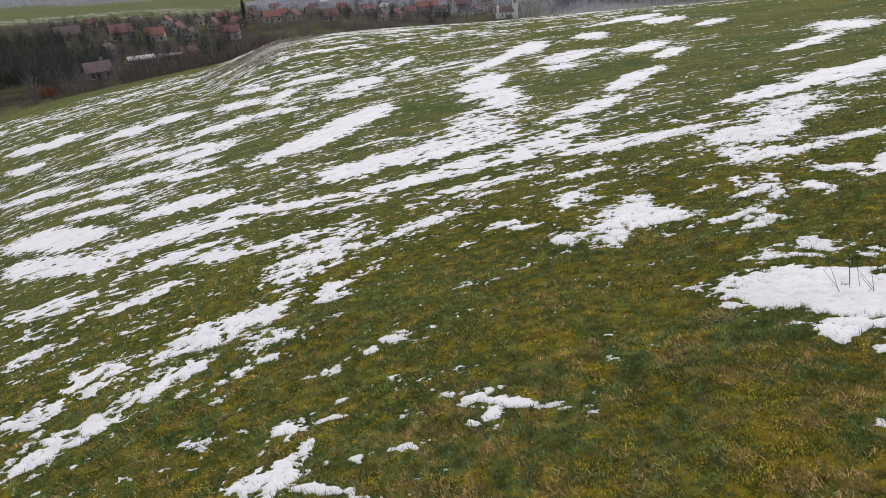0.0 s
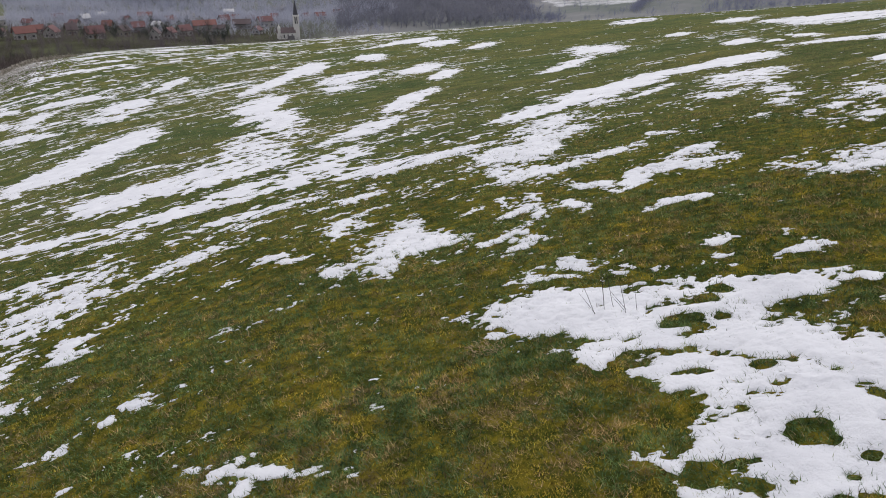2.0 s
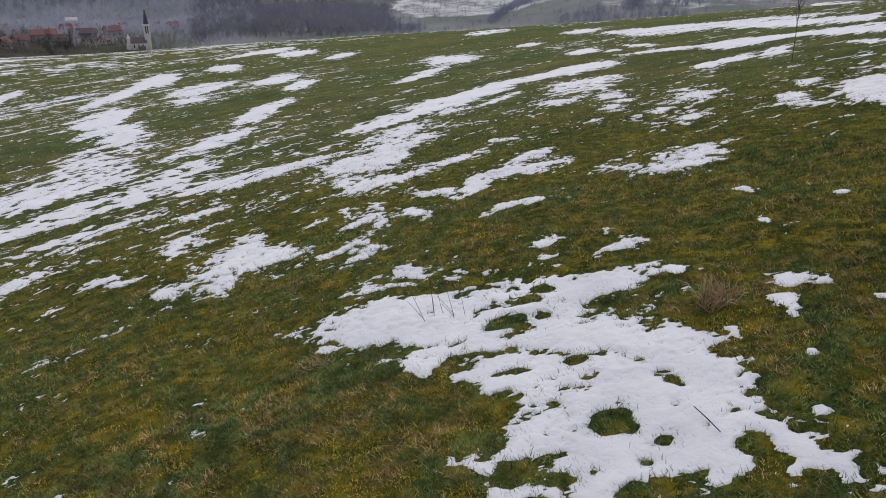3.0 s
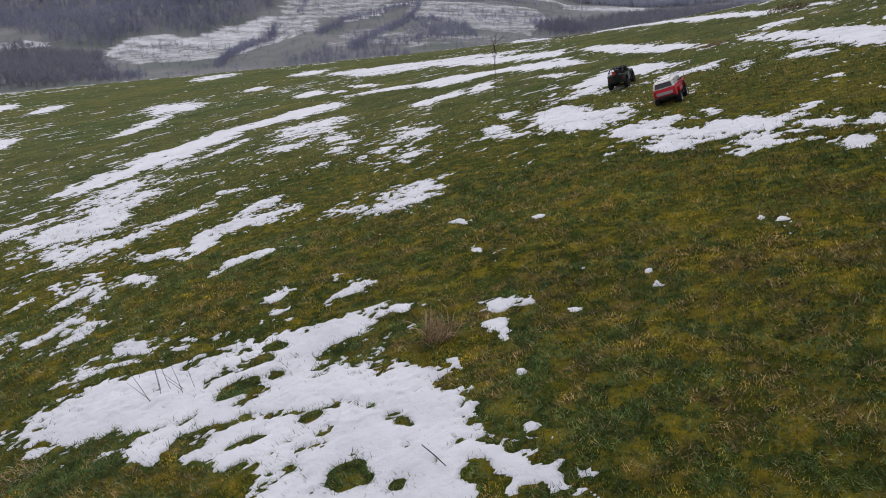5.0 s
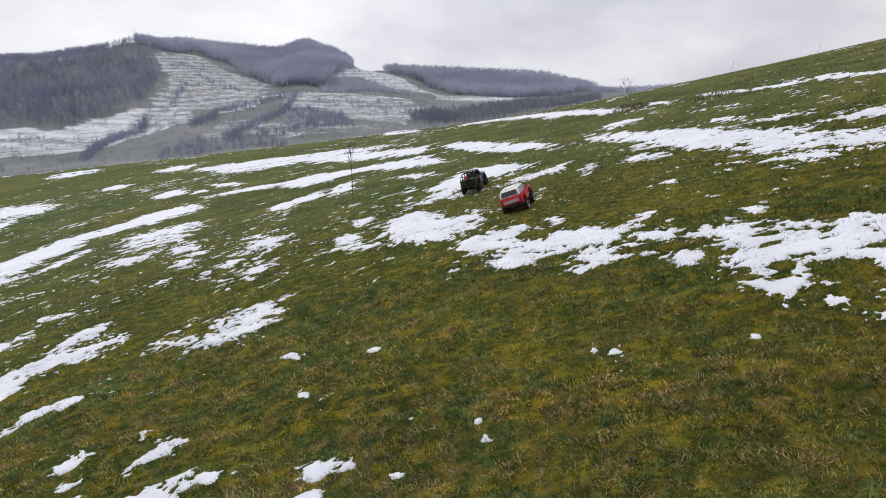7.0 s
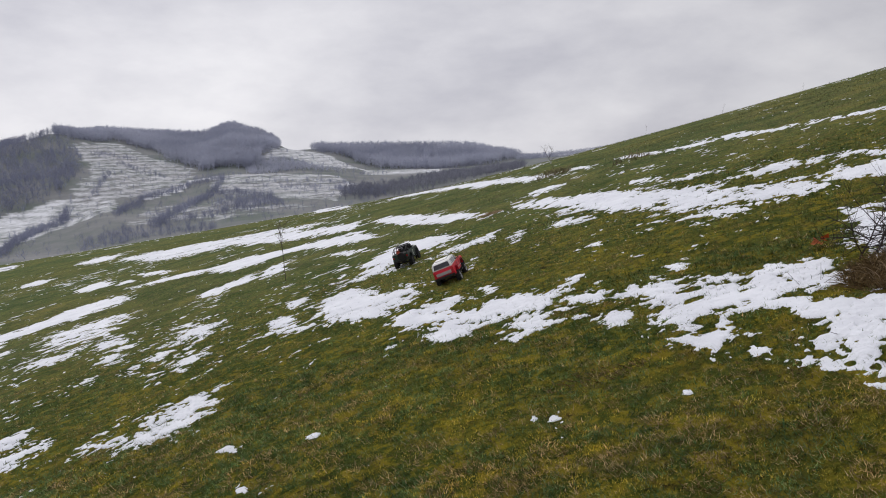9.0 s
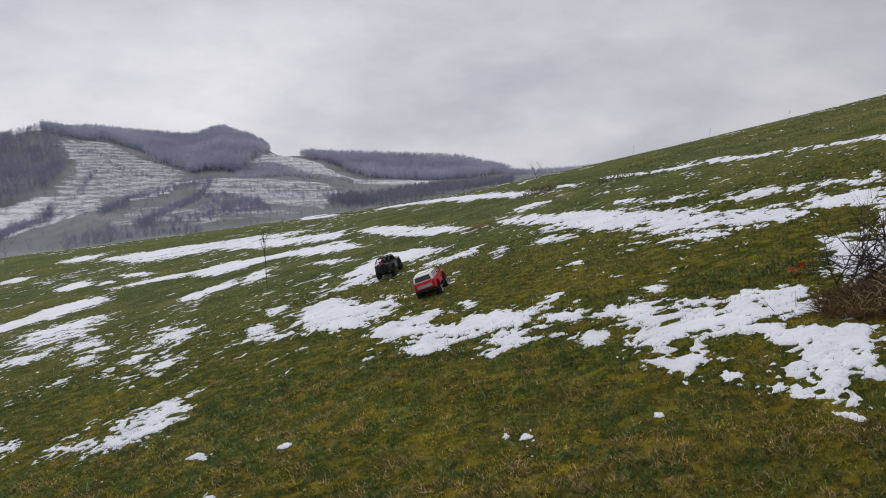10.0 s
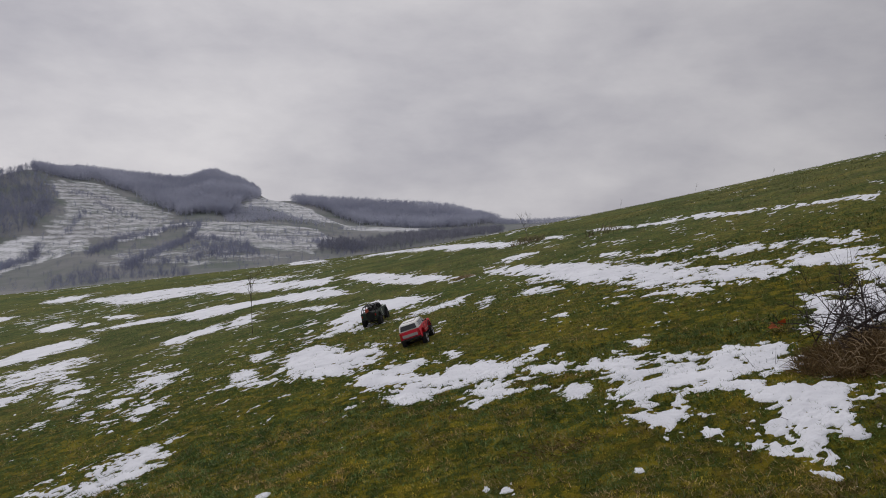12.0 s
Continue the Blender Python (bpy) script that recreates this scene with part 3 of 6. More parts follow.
        (-3.01, 4.03, 0.20, 0.105, 15, 0.96), (-3.13, 3.92, 0.20, 0.0624, 77, 0.93), (-4.29, 3.76, 0.27, 0.156, 111, 0.82),
        (-3.85, 3.86, 0.25, 0.0682, 151, 0.86),
    ],
    "upper_field": [
        (-3.99, 3.63, 0.20, 0.0917, 105, 0.6), (-3.79, 3.08, 0.18, 0.125, 85, 0.7), (-3.57, 3.01, 0.18, 0.138, 101, 0.7),
        (-4.71, 6.46, 0.20, 0.131, 149, 0.7), (-6.90, 9.99, 0.73, 0.157, 97, 0.8), (-5.31, 8.83, 0.32, 0.197, 140, 0.8),
        (-2.18, 4.88, 0.18, 0.125, 24, 0.75),
    ],
    "upper_crumbs": [
        (-1.53, 4.20, 0.09, 0.0304, 141, 0.9), (-2.34, 3.20, 0.08, 0.0762, 48, 0.9), (-1.82, 3.25, 0.11, 0.0695, 48, 0.9),
        (-2.06, 3.38, 0.07, 0.0275, 101, 0.8), (-4.14, 0.43, 0.08, 0.0558, 60, 0.9), (-2.88, 0.46, 0.21, 0.038, 28, 0.85),
        (-4.10, 0.29, 0.06, 0.0315, 67, 0.8),
    ],
    "near_patch": [
        (-2.73, 2.18, 0.39, 0.183, 26, 1), (-2.34, 2.42, 0.32, 0.216, 33, 1), (-1.90, 2.57, 0.34, 0.234, 16, 1),
        (-1.72, 2.76, 0.19, 0.143, 21, 0.95), (-2.07, 2.03, 0.28, 0.0751, 20, 1), (-1.83, 2.07, 0.22, 0.08, 11, 1),
        (-2.07, 1.91, 0.31, 0.0526, 24, 0.95), (-1.54, 2.15, 0.39, 0.187, 160, 1), (-1.15, 2.03, 0.31, 0.123, 153, 1),
        (-1.17, 1.76, 0.45, 0.137, 161, 1), (-0.91, 1.83, 0.23, 0.0963, 140, 1), (-0.66, 1.61, 0.18, 0.0459, 146, 1),
        (-1.48, 1.85, 0.21, 0.112, 177, 1), (-1.65, 1.76, 0.14, 0.0708, 18, 0.95), (-2.38, 2.13, 0.38, 0.155, 25, 1),
        (-1.92, 2.32, 0.31, 0.175, 9, 1), (-1.75, 1.90, 0.22, 0.0691, 17, 0.9), (-1.75, 1.70, 0.08, 0.0516, 73, 0.95),
        (-2.14, 1.71, 0.12, 0.0413, 166, 0.8),
    ],
    "near_fringe": [
        (-1.93, 1.71, 0.06, 0.0225, 14, 0.7), (-3.01, 2.73, 0.25, 0.107, 45, 0.65), (-3.07, 2.45, 0.24, 0.0673, 25, 0.85),
        (-2.56, 2.75, 0.16, 0.0668, 34, 0.6), (-2.35, 2.80, 0.17, 0.057, 17, 0.6), (-1.39, 2.59, 0.14, 0.078, 57, 0.55),
        (-1.47, 2.89, 0.09, 0.0484, 175, 0.8), (-0.95, 2.76, 0.09, 0.0444, 123, 1), (-0.93, 2.59, 0.07, 0.0548, 35, 0.95),
        (-0.85, 2.46, 0.07, 0.0263, 91, 0.7), (-1.82, 3.27, 0.09, 0.063, 7, 0.95), (-2.33, 3.19, 0.08, 0.0462, 75, 0.8),
        (-2.21, 3.03, 0.08, 0.0505, 55, 0.7), (-1.95, 3.13, 0.08, 0.033, 76, 0.7), (-0.82, 2.75, 0.04, 0.0194, 48, 0.8),
        (-1.02, 2.28, 0.05, 0.0204, 140, 0.95),
    ],
    "near_foot": [
        (-1.30, 1.65, 0.23, 0.161, 175, 1), (-0.99, 1.63, 0.23, 0.168, 166, 1), (-1.40, 1.39, 0.17, 0.0805, 59, 0.95),
        (-1.40, 1.21, 0.12, 0.0355, 175, 0.95), (-1.09, 1.39, 0.25, 0.119, 26, 1), (-0.85, 1.50, 0.12, 0.108, 25, 1),
        (-0.95, 1.93, 0.17, 0.126, 146, 1), (-1.40, 1.86, 0.24, 0.17, 7, 1), (-1.31, 2.16, 0.20, 0.141, 12, 1),
        (-1.70, 2.15, 0.25, 0.108, 28, 1), (-1.85, 1.79, 0.13, 0.0479, 34, 0.7), (-2.15, 1.76, 0.10, 0.0587, 12, 0.6),
        (-2.62, 2.14, 0.37, 0.205, 32, 1), (-2.27, 2.44, 0.25, 0.174, 41, 0.95), (-2.16, 2.07, 0.31, 0.0886, 27, 0.95),
    ],
    "near_toe": [
        (-1.33, 1.48, 0.23, 0.156, 170, 1), (-1.27, 1.17, 0.17, 0.0452, 13, 0.95), (-1.13, 1.30, 0.18, 0.111, 107, 1),
        (-1.38, 1.72, 0.15, 0.116, 15, 1),
    ],
    "near_crumbs": [
        (-0.73, 2.16, 0.04, 0.0271, 131, 0.9), (-0.26, 2.83, 0.05, 0.0271, 100, 1), (-0.58, 2.65, 0.03, 0.0221, 141, 0.9),
        (-0.62, 1.81, 0.03, 0.0263, 18, 0.9), (0.31, 3.40, 0.04, 0.0213, 91, 0.9), (0.22, 3.44, 0.04, 0.0174, 88, 0.9),
    ],
    "foot_crumbs": [
        (-0.25, 2.81, 0.05, 0.0291, 119, 1), (-0.29, 2.95, 0.03, 0.0324, 36, 1), (0.32, 3.38, 0.04, 0.024, 101, 1),
        (0.89, 3.25, 0.04, 0.0208, 83, 1), (-1.23, 3.55, 0.05, 0.0223, 129, 1), (-0.94, 2.79, 0.09, 0.0459, 131, 1),
        (-0.80, 2.77, 0.04, 0.0289, 27, 1), (-1.52, 4.22, 0.07, 0.0275, 136, 1), (-0.95, 4.00, 0.04, 0.0358, 167, 1),
    ],
    "far_band": [
        (-10.37, 27.32, 8.37, 1.72, 129, 0.78), (-4.54, 19.18, 3.75, 0.745, 125, 0.8), (-18.70, 36.98, 2.87, 0.995, 119, 0.9),
        (-1.63, 15.58, 2.09, 0.268, 114, 0.8), (-0.90, 13.47, 1.90, 0.334, 113, 0.75), (-0.24, 12.07, 1.13, 0.221, 112, 0.8),
        (-4.47, 15.13, 2.62, 0.507, 164, 0.95), (-4.72, 14.98, 1.32, 0.511, 115, 0.95), (-2.65, 14.13, 1.50, 0.412, 126, 0.8),
        (-1.88, 11.50, 0.71, 0.192, 133, 0.7), (-3.23, 12.00, 0.79, 0.239, 99, 0.8), (-4.05, 11.22, 0.45, 0.229, 119, 0.85),
        (-3.86, 11.69, 0.53, 0.434, 58, 0.8), (-9.54, 18.43, 1.06, 0.421, 123, 0.9), (-8.36, 17.58, 0.65, 0.281, 125, 0.8),
        (-8.09, 18.49, 1.13, 0.247, 129, 0.9),
    ],
    "downhill": [
        (-7.27, 13.39, 1.08, 0.763, 104, 0.8), (-5.87, 10.64, 1.30, 0.613, 126, 0.74), (-5.64, 11.32, 0.47, 0.299, 113, 0.74),
        (-4.56, 9.00, 0.34, 0.173, 128, 0.74), (-4.12, 8.00, 0.34, 0.155, 125, 0.8), (-4.18, 8.52, 0.20, 0.154, 40, 0.8),
        (-3.25, 7.43, 0.18, 0.149, 131, 0.74), (-3.43, 7.14, 0.13, 0.108, 165, 0.74), (-3.22, 8.25, 0.60, 0.262, 99, 0.8),
        (-2.77, 6.88, 0.23, 0.103, 100, 0.8), (-3.92, 7.09, 0.18, 0.0996, 80, 0.7), (-2.19, 5.20, 0.34, 0.255, 86, 0.82),
        (-2.30, 4.92, 0.30, 0.194, 120, 0.74), (-2.00, 5.25, 0.12, 0.089, 104, 0.74), (-2.55, 4.91, 0.16, 0.0965, 159, 0.7),
    ],
    "ahead": [
        (-2.00, 7.43, 0.36, 0.156, 111, 0.95), (-1.74, 6.85, 0.40, 0.116, 151, 0.8), (-1.97, 8.28, 0.28, 0.135, 120, 0.9),
        (-1.26, 7.42, 0.74, 0.324, 101, 1), (-0.98, 7.00, 0.62, 0.377, 119, 0.95), (-1.14, 6.70, 0.44, 0.188, 136, 0.9),
        (-0.71, 7.08, 0.54, 0.154, 97, 0.5), (-0.29, 6.13, 0.45, 0.245, 11, 0.9), (-0.37, 5.84, 0.38, 0.255, 151, 1),
        (-0.09, 5.47, 0.46, 0.222, 140, 1), (0.20, 5.51, 0.46, 0.249, 123, 1), (0.40, 5.39, 0.31, 0.192, 101, 0.95),
        (-0.24, 5.25, 0.19, 0.137, 130, 0.95), (0.29, 4.75, 0.11, 0.0695, 15, 0.8), (0.55, 5.40, 0.20, 0.0893, 0, 0.9),
        (0.26, 5.02, 0.27, 0.128, 142, 0.9),
    ],
    "between": [
        (-1.07, 9.87, 0.81, 0.406, 73, 0.95), (-0.72, 10.06, 0.73, 0.409, 112, 0.95), (-1.29, 8.77, 0.36, 0.189, 66, 0.8),
        (-0.95, 8.72, 0.22, 0.189, 79, 0.6), (0.05, 8.83, 0.40, 0.241, 16, 0.8), (0.50, 8.55, 0.35, 0.126, 88, 0.7),
        (-0.99, 24.92, 11.79, 0.46, 104, 0.9), (-8.29, 45.37, 6.54, 0.907, 104, 0.8),
    ],
    "upper_band": [
        (1.47, 9.26, 1.41, 0.411, 109, 0.95), (1.89, 8.01, 1.02, 0.393, 110, 0.95), (2.22, 7.07, 0.71, 0.374, 108, 0.9),
        (2.66, 6.46, 0.60, 0.364, 112, 0.95), (3.22, 6.21, 0.49, 0.275, 126, 0.9), (1.09, 8.16, 0.40, 0.157, 120, 0.85),
        (2.07, 6.39, 0.38, 0.189, 124, 0.9), (0.93, 10.62, 0.63, 0.354, 104, 0.85), (1.25, 12.11, 0.41, 0.264, 84, 0.6),
        (3.09, 7.50, 0.45, 0.195, 132, 0.6), (3.56, 6.87, 0.33, 0.133, 116, 0.5), (2.16, 9.63, 0.29, 0.157, 113, 0.6),
        (2.47, 8.68, 0.26, 0.169, 144, 0.7), (3.14, 5.48, 0.41, 0.139, 66, 0.8), (2.71, 4.67, 0.53, 0.137, 62, 1),
        (2.51, 4.73, 0.43, 0.183, 70, 0.9),
    ],
    "brow": [
        (2.92, 13.14, 0.87, 0.161, 102, 0.8), (2.11, 14.28, 0.82, 0.149, 98, 0.7), (3.99, 11.16, 0.94, 0.176, 105, 0.6),
        (4.53, 9.76, 0.62, 0.165, 102, 0.7), (4.85, 9.01, 0.64, 0.152, 100, 0.7), (3.42, 11.76, 0.48, 0.173, 114, 0.6),
    ],
    "uphill": [
        (1.03, 4.86, 0.21, 0.138, 124, 0.95), (1.11, 4.72, 0.25, 0.17, 87, 1), (1.36, 4.35, 0.38, 0.241, 88, 1),
        (1.16, 4.02, 0.33, 0.121, 98, 1), (1.07, 3.79, 0.16, 0.0511, 116, 0.95), (1.71, 4.32, 0.23, 0.209, 87, 1),
        (1.90, 4.31, 0.15, 0.113, 47, 0.95), (1.85, 4.03, 0.09, 0.0749, 20, 0.8), (1.57, 3.95, 0.25, 0.0874, 105, 0.6),
        (1.75, 3.60, 0.28, 0.125, 123, 0.9), (1.68, 3.33, 0.24, 0.134, 115, 1), (1.91, 3.56, 0.13, 0.115, 35, 0.95),
        (1.99, 3.42, 0.07, 0.0555, 13, 0.8), (1.57, 3.15, 0.22, 0.0573, 113, 0.9), (1.57, 2.96, 0.17, 0.0612, 101, 0.8),
        (1.73, 3.08, 0.08, 0.0506, 157, 0.7),
    ],
    "uphill_rim": [
        (1.44, 3.18, 0.14, 0.0405, 132, 0.75), (1.51, 2.80, 0.10, 0.0337, 102, 0.7), (1.27, 3.46, 0.05, 0.0354, 88, 0.7),
        (0.81, 4.51, 0.14, 0.0824, 80, 1), (1.37, 5.17, 0.08, 0.0447, 80, 0.9), (0.88, 3.26, 0.04, 0.019, 82, 1),
        (0.75, 5.67, 0.12, 0.0483, 80, 0.9), (0.77, 5.10, 0.19, 0.102, 164, 0.8),
    ],
}

BARE = [(-2.00, 2.58, 0.053), (-2.01, 2.44, 0.062), (-1.91, 2.19, 0.049), (-1.92, 2.09, 0.027), (-1.55, 1.96, 0.049), (-2.02, 2.18, 0.064), (-1.96, 2.25, 0.053), (-1.87, 2.30, 0.041), (-1.17, 1.60, 0.052), (-1.83, 1.98, 0.020), (-0.07, 5.93, 0.114), (-0.17, 5.93, 0.069), (1.28, 4.62, 0.065), (1.26, 4.41, 0.060), (1.19, 4.01, 0.064), (1.16, 3.88, 0.043), (1.34, 3.81, 0.045), (1.47, 3.80, 0.062), (1.41, 3.84, 0.040), (1.51, 3.51, 0.036), (1.52, 4.32, 0.029), (1.65, 3.99, 0.038), (1.83, 3.87, 0.033), (0.37, 5.15, 0.055), (1.51, 3.09, 0.022), (1.56, 3.01, 0.016), (-1.22, 1.58, 0.038), (-1.13, 1.57, 0.036), (-1.01, 1.54, 0.034), (-1.36, 1.25, 0.068), (-1.23, 1.26, 0.048), (-1.14, 1.32, 0.016), (-1.01, 1.42, 0.012)]

FRAY, BARE_SHARE = 1.0, 0.26


def snow_depth(x, y, broad=False):
    """How far inside the snow a place lies, in metres; below nought where the grass is bare. With broad, the unfrayed patch too."""
    r = np.hypot(x, y)
    size = np.maximum(1.0, r / 10.0)
    melt = size * (0.10 + 0.09 * smooth_step(3.5, 8, r))
    gap, rim, body = np.ones(x.shape), np.full(x.shape, -1.2), np.full(x.shape, -9.0)
    for area in SNOW.values():
        for cx, cy, a, b, turn, closed in area:
            a, b = 1.06 * a, 1.06 * b
            reach = 1.7 * a + 0.6 * b + 0.4
            near = (np.abs(x - cx) < reach) & (np.abs(y - cy) < reach)
            if not near.any():
                continue
            c, d = math.cos(radians(turn)), math.sin(radians(turn))
            px, py = x[near] - cx, y[near] - cy
            u, w = px * c + py * d, py * c - px * d
            rag = 0.30 * fbm(u / (1.1 * b) * 0.45 + cx, w / (1.1 * b) + cy, 3, 0.6)
            q = (1 - np.hypot(u / a, w / b) + rag) * b
            body[near] = np.maximum(body[near], np.minimum(q, 0.30))
            gap[near] *= 1 - (1.1 * closed - 0.1) * np.clip(q / (0.55 * b), 0, 1)
            rim[near] = np.maximum(rim[near], np.minimum(q / (np.minimum(melt[near], 1.3 * b) + 0.25 * b), 0))
    lying = rim + 1 - gap
    # the melting cover frays along the slope and round each tuft, more coarsely further off
    c, d = math.cos(radians(80)), math.sin(radians(80))
    u, w = x * c + y * d, y * c - x * d
    fray, streaks = 0.0, 0.0
    for k, scale in enumerate((1.0, 2.7, 7.3)):
        weight = np.clip(1 - np.abs(np.log(size / scale)), 0, 1)
        if weight.max() <= 0:
            continue
        streak = fbm(u / scale * 1.6 + 31 * k, w / scale * 3.6, 4, 0.72)
        tuft = fbm(x * 9 / scale + 7 * k, y * 9 / scale, 3, 0.75)
        lace = fbm(x * 26 / scale + 3 * k, y * 26 / scale, 3, 0.85)
        fray = fray + weight * (0.65 * streak + 1.0 * tuft + 0.9 * lace)
        streaks = streaks + weight * fbm(u / scale * 1.2 + 13 * k, w / scale * 4.4, 4, 0.7)
    fray = fray * (0.85 + 0.15 * smooth_step(2.5, 6, r))
    # wind-drawn flecks lie between the patches
    bearing = np.degrees(np.arctan2(-x, y))
    much = -0.86 - 0.22 * smooth_step(8, 4.5, r) + 0.46 * smooth_step(-4.6, -8, x) * (0.12 + 0.88 * smooth_step(38, 60, bearing)) + 0.22 * smooth_step(5.5, 9, y) * smooth_step(45, 18, r) * (0.35 + 0.65 * smooth_step(-5, -2, x)) + 0.12 * smooth_step(0, 3, x) * smooth_step(8, 13, y) + 0.20 * smooth_step(-2.4, -3.8, x) + 0.20 * smooth_step(22, 45, r) * smooth_step(55, 70, bearing)
    lying = np.maximum(lying, much + 0.75 * streaks + 0.25 * fbm(u / 9, w / 3.2, 2))
    s = (lying + FRAY * fray - BARE_SHARE) * 0.09 * size
    for cx, cy, a in BARE:
        q = np.hypot(x - cx, y - cy) - a * (1 + 0.9 * fbm(x * 8, y * 8, 3, 0.7))
        s = np.minimum(s, q)
    return (s, np.minimum(body, s + 0.08)) if broad else s


def snow_zone(x0, x1, y0, y1, step, hole, verts, quads):
    xs, ys = np.arange(x0, x1 + step / 2, step), np.arange(y0, y1 + step / 2, step)
    x, y = np.meshgrid(xs, ys, indexing="ij")
    s, body = snow_depth(x, y, True)
    full = 0.013 + 0.006 * fbm(x * 2.4, y * 2.4, 3)
    h = 0.003 + full * (1 - np.exp(-np.maximum(body, 0) / 0.06)) + 0.003 * fbm(x * 16, y * 16, 2) * (s > 0.03)
    h = np.minimum(h, 0.001 + 0.16 * np.maximum(s, 0))
    h = np.where(s < 0, np.clip(s * 0.4, -0.03, -0.001), np.maximum(h, 0.001)) * np.maximum(1, step / 0.05) ** 0.9
    z = lie(x, y) + h
    lies = s > 0
    cell = lies[:-1, :-1] | lies[1:, :-1] | lies[:-1, 1:] | lies[1:, 1:]
    if hole:
        mx, my = (x[:-1, :-1] + step / 2), (y[:-1, :-1] + step / 2)
        cell &= ~((mx > hole[0]) & (mx < hole[1]) & (my > hole[2]) & (my < hole[3]))
    i, j = np.nonzero(cell)
    w = len(ys)
    q = np.stack([i * w + j, (i + 1) * w + j, (i + 1) * w + j + 1, i * w + j + 1], 1)
    used, back = np.unique(q, return_inverse=True)
    base = sum(len(v) for v in verts)
    verts.append(np.stack([x.ravel(), y.ravel(), z.ravel()], 1)[used])
    quads.append(back.reshape(-1, 4) + base)


def snow_cover():
    verts, quads = [], []
    close, near, mid = (-5.0, 3.2, -0.8, 5.6), (-7.4, 4.6, -2.0, 9.4), (-24.0, 9.0, -4.5, 25.5)
    snow_zone(*close, 0.0125, None, verts, quads)
    snow_zone(*near, 0.020, close, verts, quads)
    snow_zone(*mid, 0.056, near, verts, quads)
    far = (-45.0, 14.0, -9.0, 45.0)
    snow_zone(*far, 0.1, mid, verts, quads)
    snow_zone(-95.0, 27.0, -18.0, 81.0, 0.25, far, verts, quads)
    ob = mesh_of("snow_patches", np.concatenate(verts), np.concatenate(quads), SNOW_MAT, True)
    return tagged(ob, "thin melting wet snow in ragged streaks and patches on grass", "snow", kind="stuff")


snow_cover()

# ---- shaped parts ----
def box(bm, x0, x1, y0, y1, z0, z1, bevel=0.0):
    v = bmesh.ops.create_cube(bm, size=1.0)["verts"]
    for p in v:
        p.co = Vector((x0 + (p.co.x + 0.5) * (x1 - x0), y0 + (p.co.y + 0.5) * (y1 - y0), z0 + (p.co.z + 0.5) * (z1 - z0)))
    if bevel:
        edges = list({e for p in v for e in p.link_edges})
        bmesh.ops.bevel(bm, geom=edges, offset=bevel, segments=2, affect="EDGES")


def boxed(name, size, mat, parent, bevel=0.002, label=""):
    bm = bmesh.new()
    box(bm, *size, bevel)
    return part(name, bm, mat, parent, label)


def tube(bm, points, radius, sides=8):
    """A round bar through the points."""
    rings = []
    pts = [Vector(p) for p in points]
    for i, p in enumerate(pts):
        d = (pts[min(i + 1, len(pts) - 1)] - pts[max(i - 1, 0)]).normalized()
        a = d.orthogonal().normalized()
        b = d.cross(a)
        r = radius[i] if isinstance(radius, (list, tuple)) else radius
        rings.append([bm.verts.new(p + r * (math.cos(t) * a + math.sin(t) * b)) for t in np.linspace(0, 2 * math.pi, sides, endpoint=False)])
    for r0, r1 in zip(rings, rings[1:]):
        a = min(range(sides), key=lambda k: (r1[k].co - r0[0].co).length)
        step = 1 if (r1[(a + 1) % sides].co - r0[1].co).length < (r1[(a - 1) % sides].co - r0[1].co).length else -1
        for k in range(sides):
            bm.faces.new((r0[k], r0[(k + 1) % sides], r1[(a + step * (k + 1)) % sides], r1[(a + step * k) % sides]))
    bm.faces.new(rings[0])
    bm.faces.new(rings[-1])
    bmesh.ops.recalc_face_normals(bm, faces=bm.faces)


def tubes(name, runs, radius, mat, parent, label=""):
    bm = bmesh.new()
    for run in runs:
        tube(bm, run, radius)
    return part(name, bm, mat, parent, label, True)


def extruded(name, outline, half, mat, parent, bevel=0.006, tuck=0.0, label=""):
    """A side outline of (y, z) points, made as wide as 2 * half, drawn in by tuck at the top."""
    bm = bmesh.new()
    low, high = min(z for _, z in outline), max(z for _, z in outline)
    def side(s):
        return [bm.verts.new((s * (half - tuck * (z - low) / (high - low)), y, z)) for y, z in outline]
    a, b = side(-1), side(1)
    bm.faces.new(a)
    bm.faces.new(list(reversed(b)))
    n = len(outline)
    for k in range(n):
        bm.faces.new((a[(k + 1) % n], a[k], b[k], b[(k + 1) % n]))
    bmesh.ops.recalc_face_normals(bm, faces=bm.faces)
    if bevel:
        sharp = [e for e in bm.edges if e.calc_face_angle(0) > 0.5]
        bmesh.ops.bevel(bm, geom=sharp, offset=bevel, segments=2, affect="EDGES", clamp_overlap=True)
    return part(name, bm, mat, parent, label)


def arch(centre, radius, floor, steps=9):
    """The outline of a wheel opening, from back to front."""
    return [(centre - radius * math.cos(t), floor + radius * 0.95 * math.sin(t)) for t in np.linspace(0, math.pi, steps)]


def panel(name, corners, mat, parent, thick=0.002, label=""):
    """A thin pane through three or four corners, thickened outwards along its normal."""
    bm = bmesh.new()
    p = [Vector(c) for c in corners]
    out = (p[1] - p[0]).cross(p[2] - p[0]).normalized() * thick
    a = [bm.verts.new(q) for q in p]
    b = [bm.verts.new(q + out) for q in p]
    n = len(p)
    bm.faces.new(list(reversed(a)))
    bm.faces.new(b)
    for k in range(n):
        bm.faces.new((a[k], a[(k + 1) % n], b[(k + 1) % n], b[k]))
    bmesh.ops.recalc_face_normals(bm, faces=bm.faces)
    return part(name, bm, mat, parent, label)


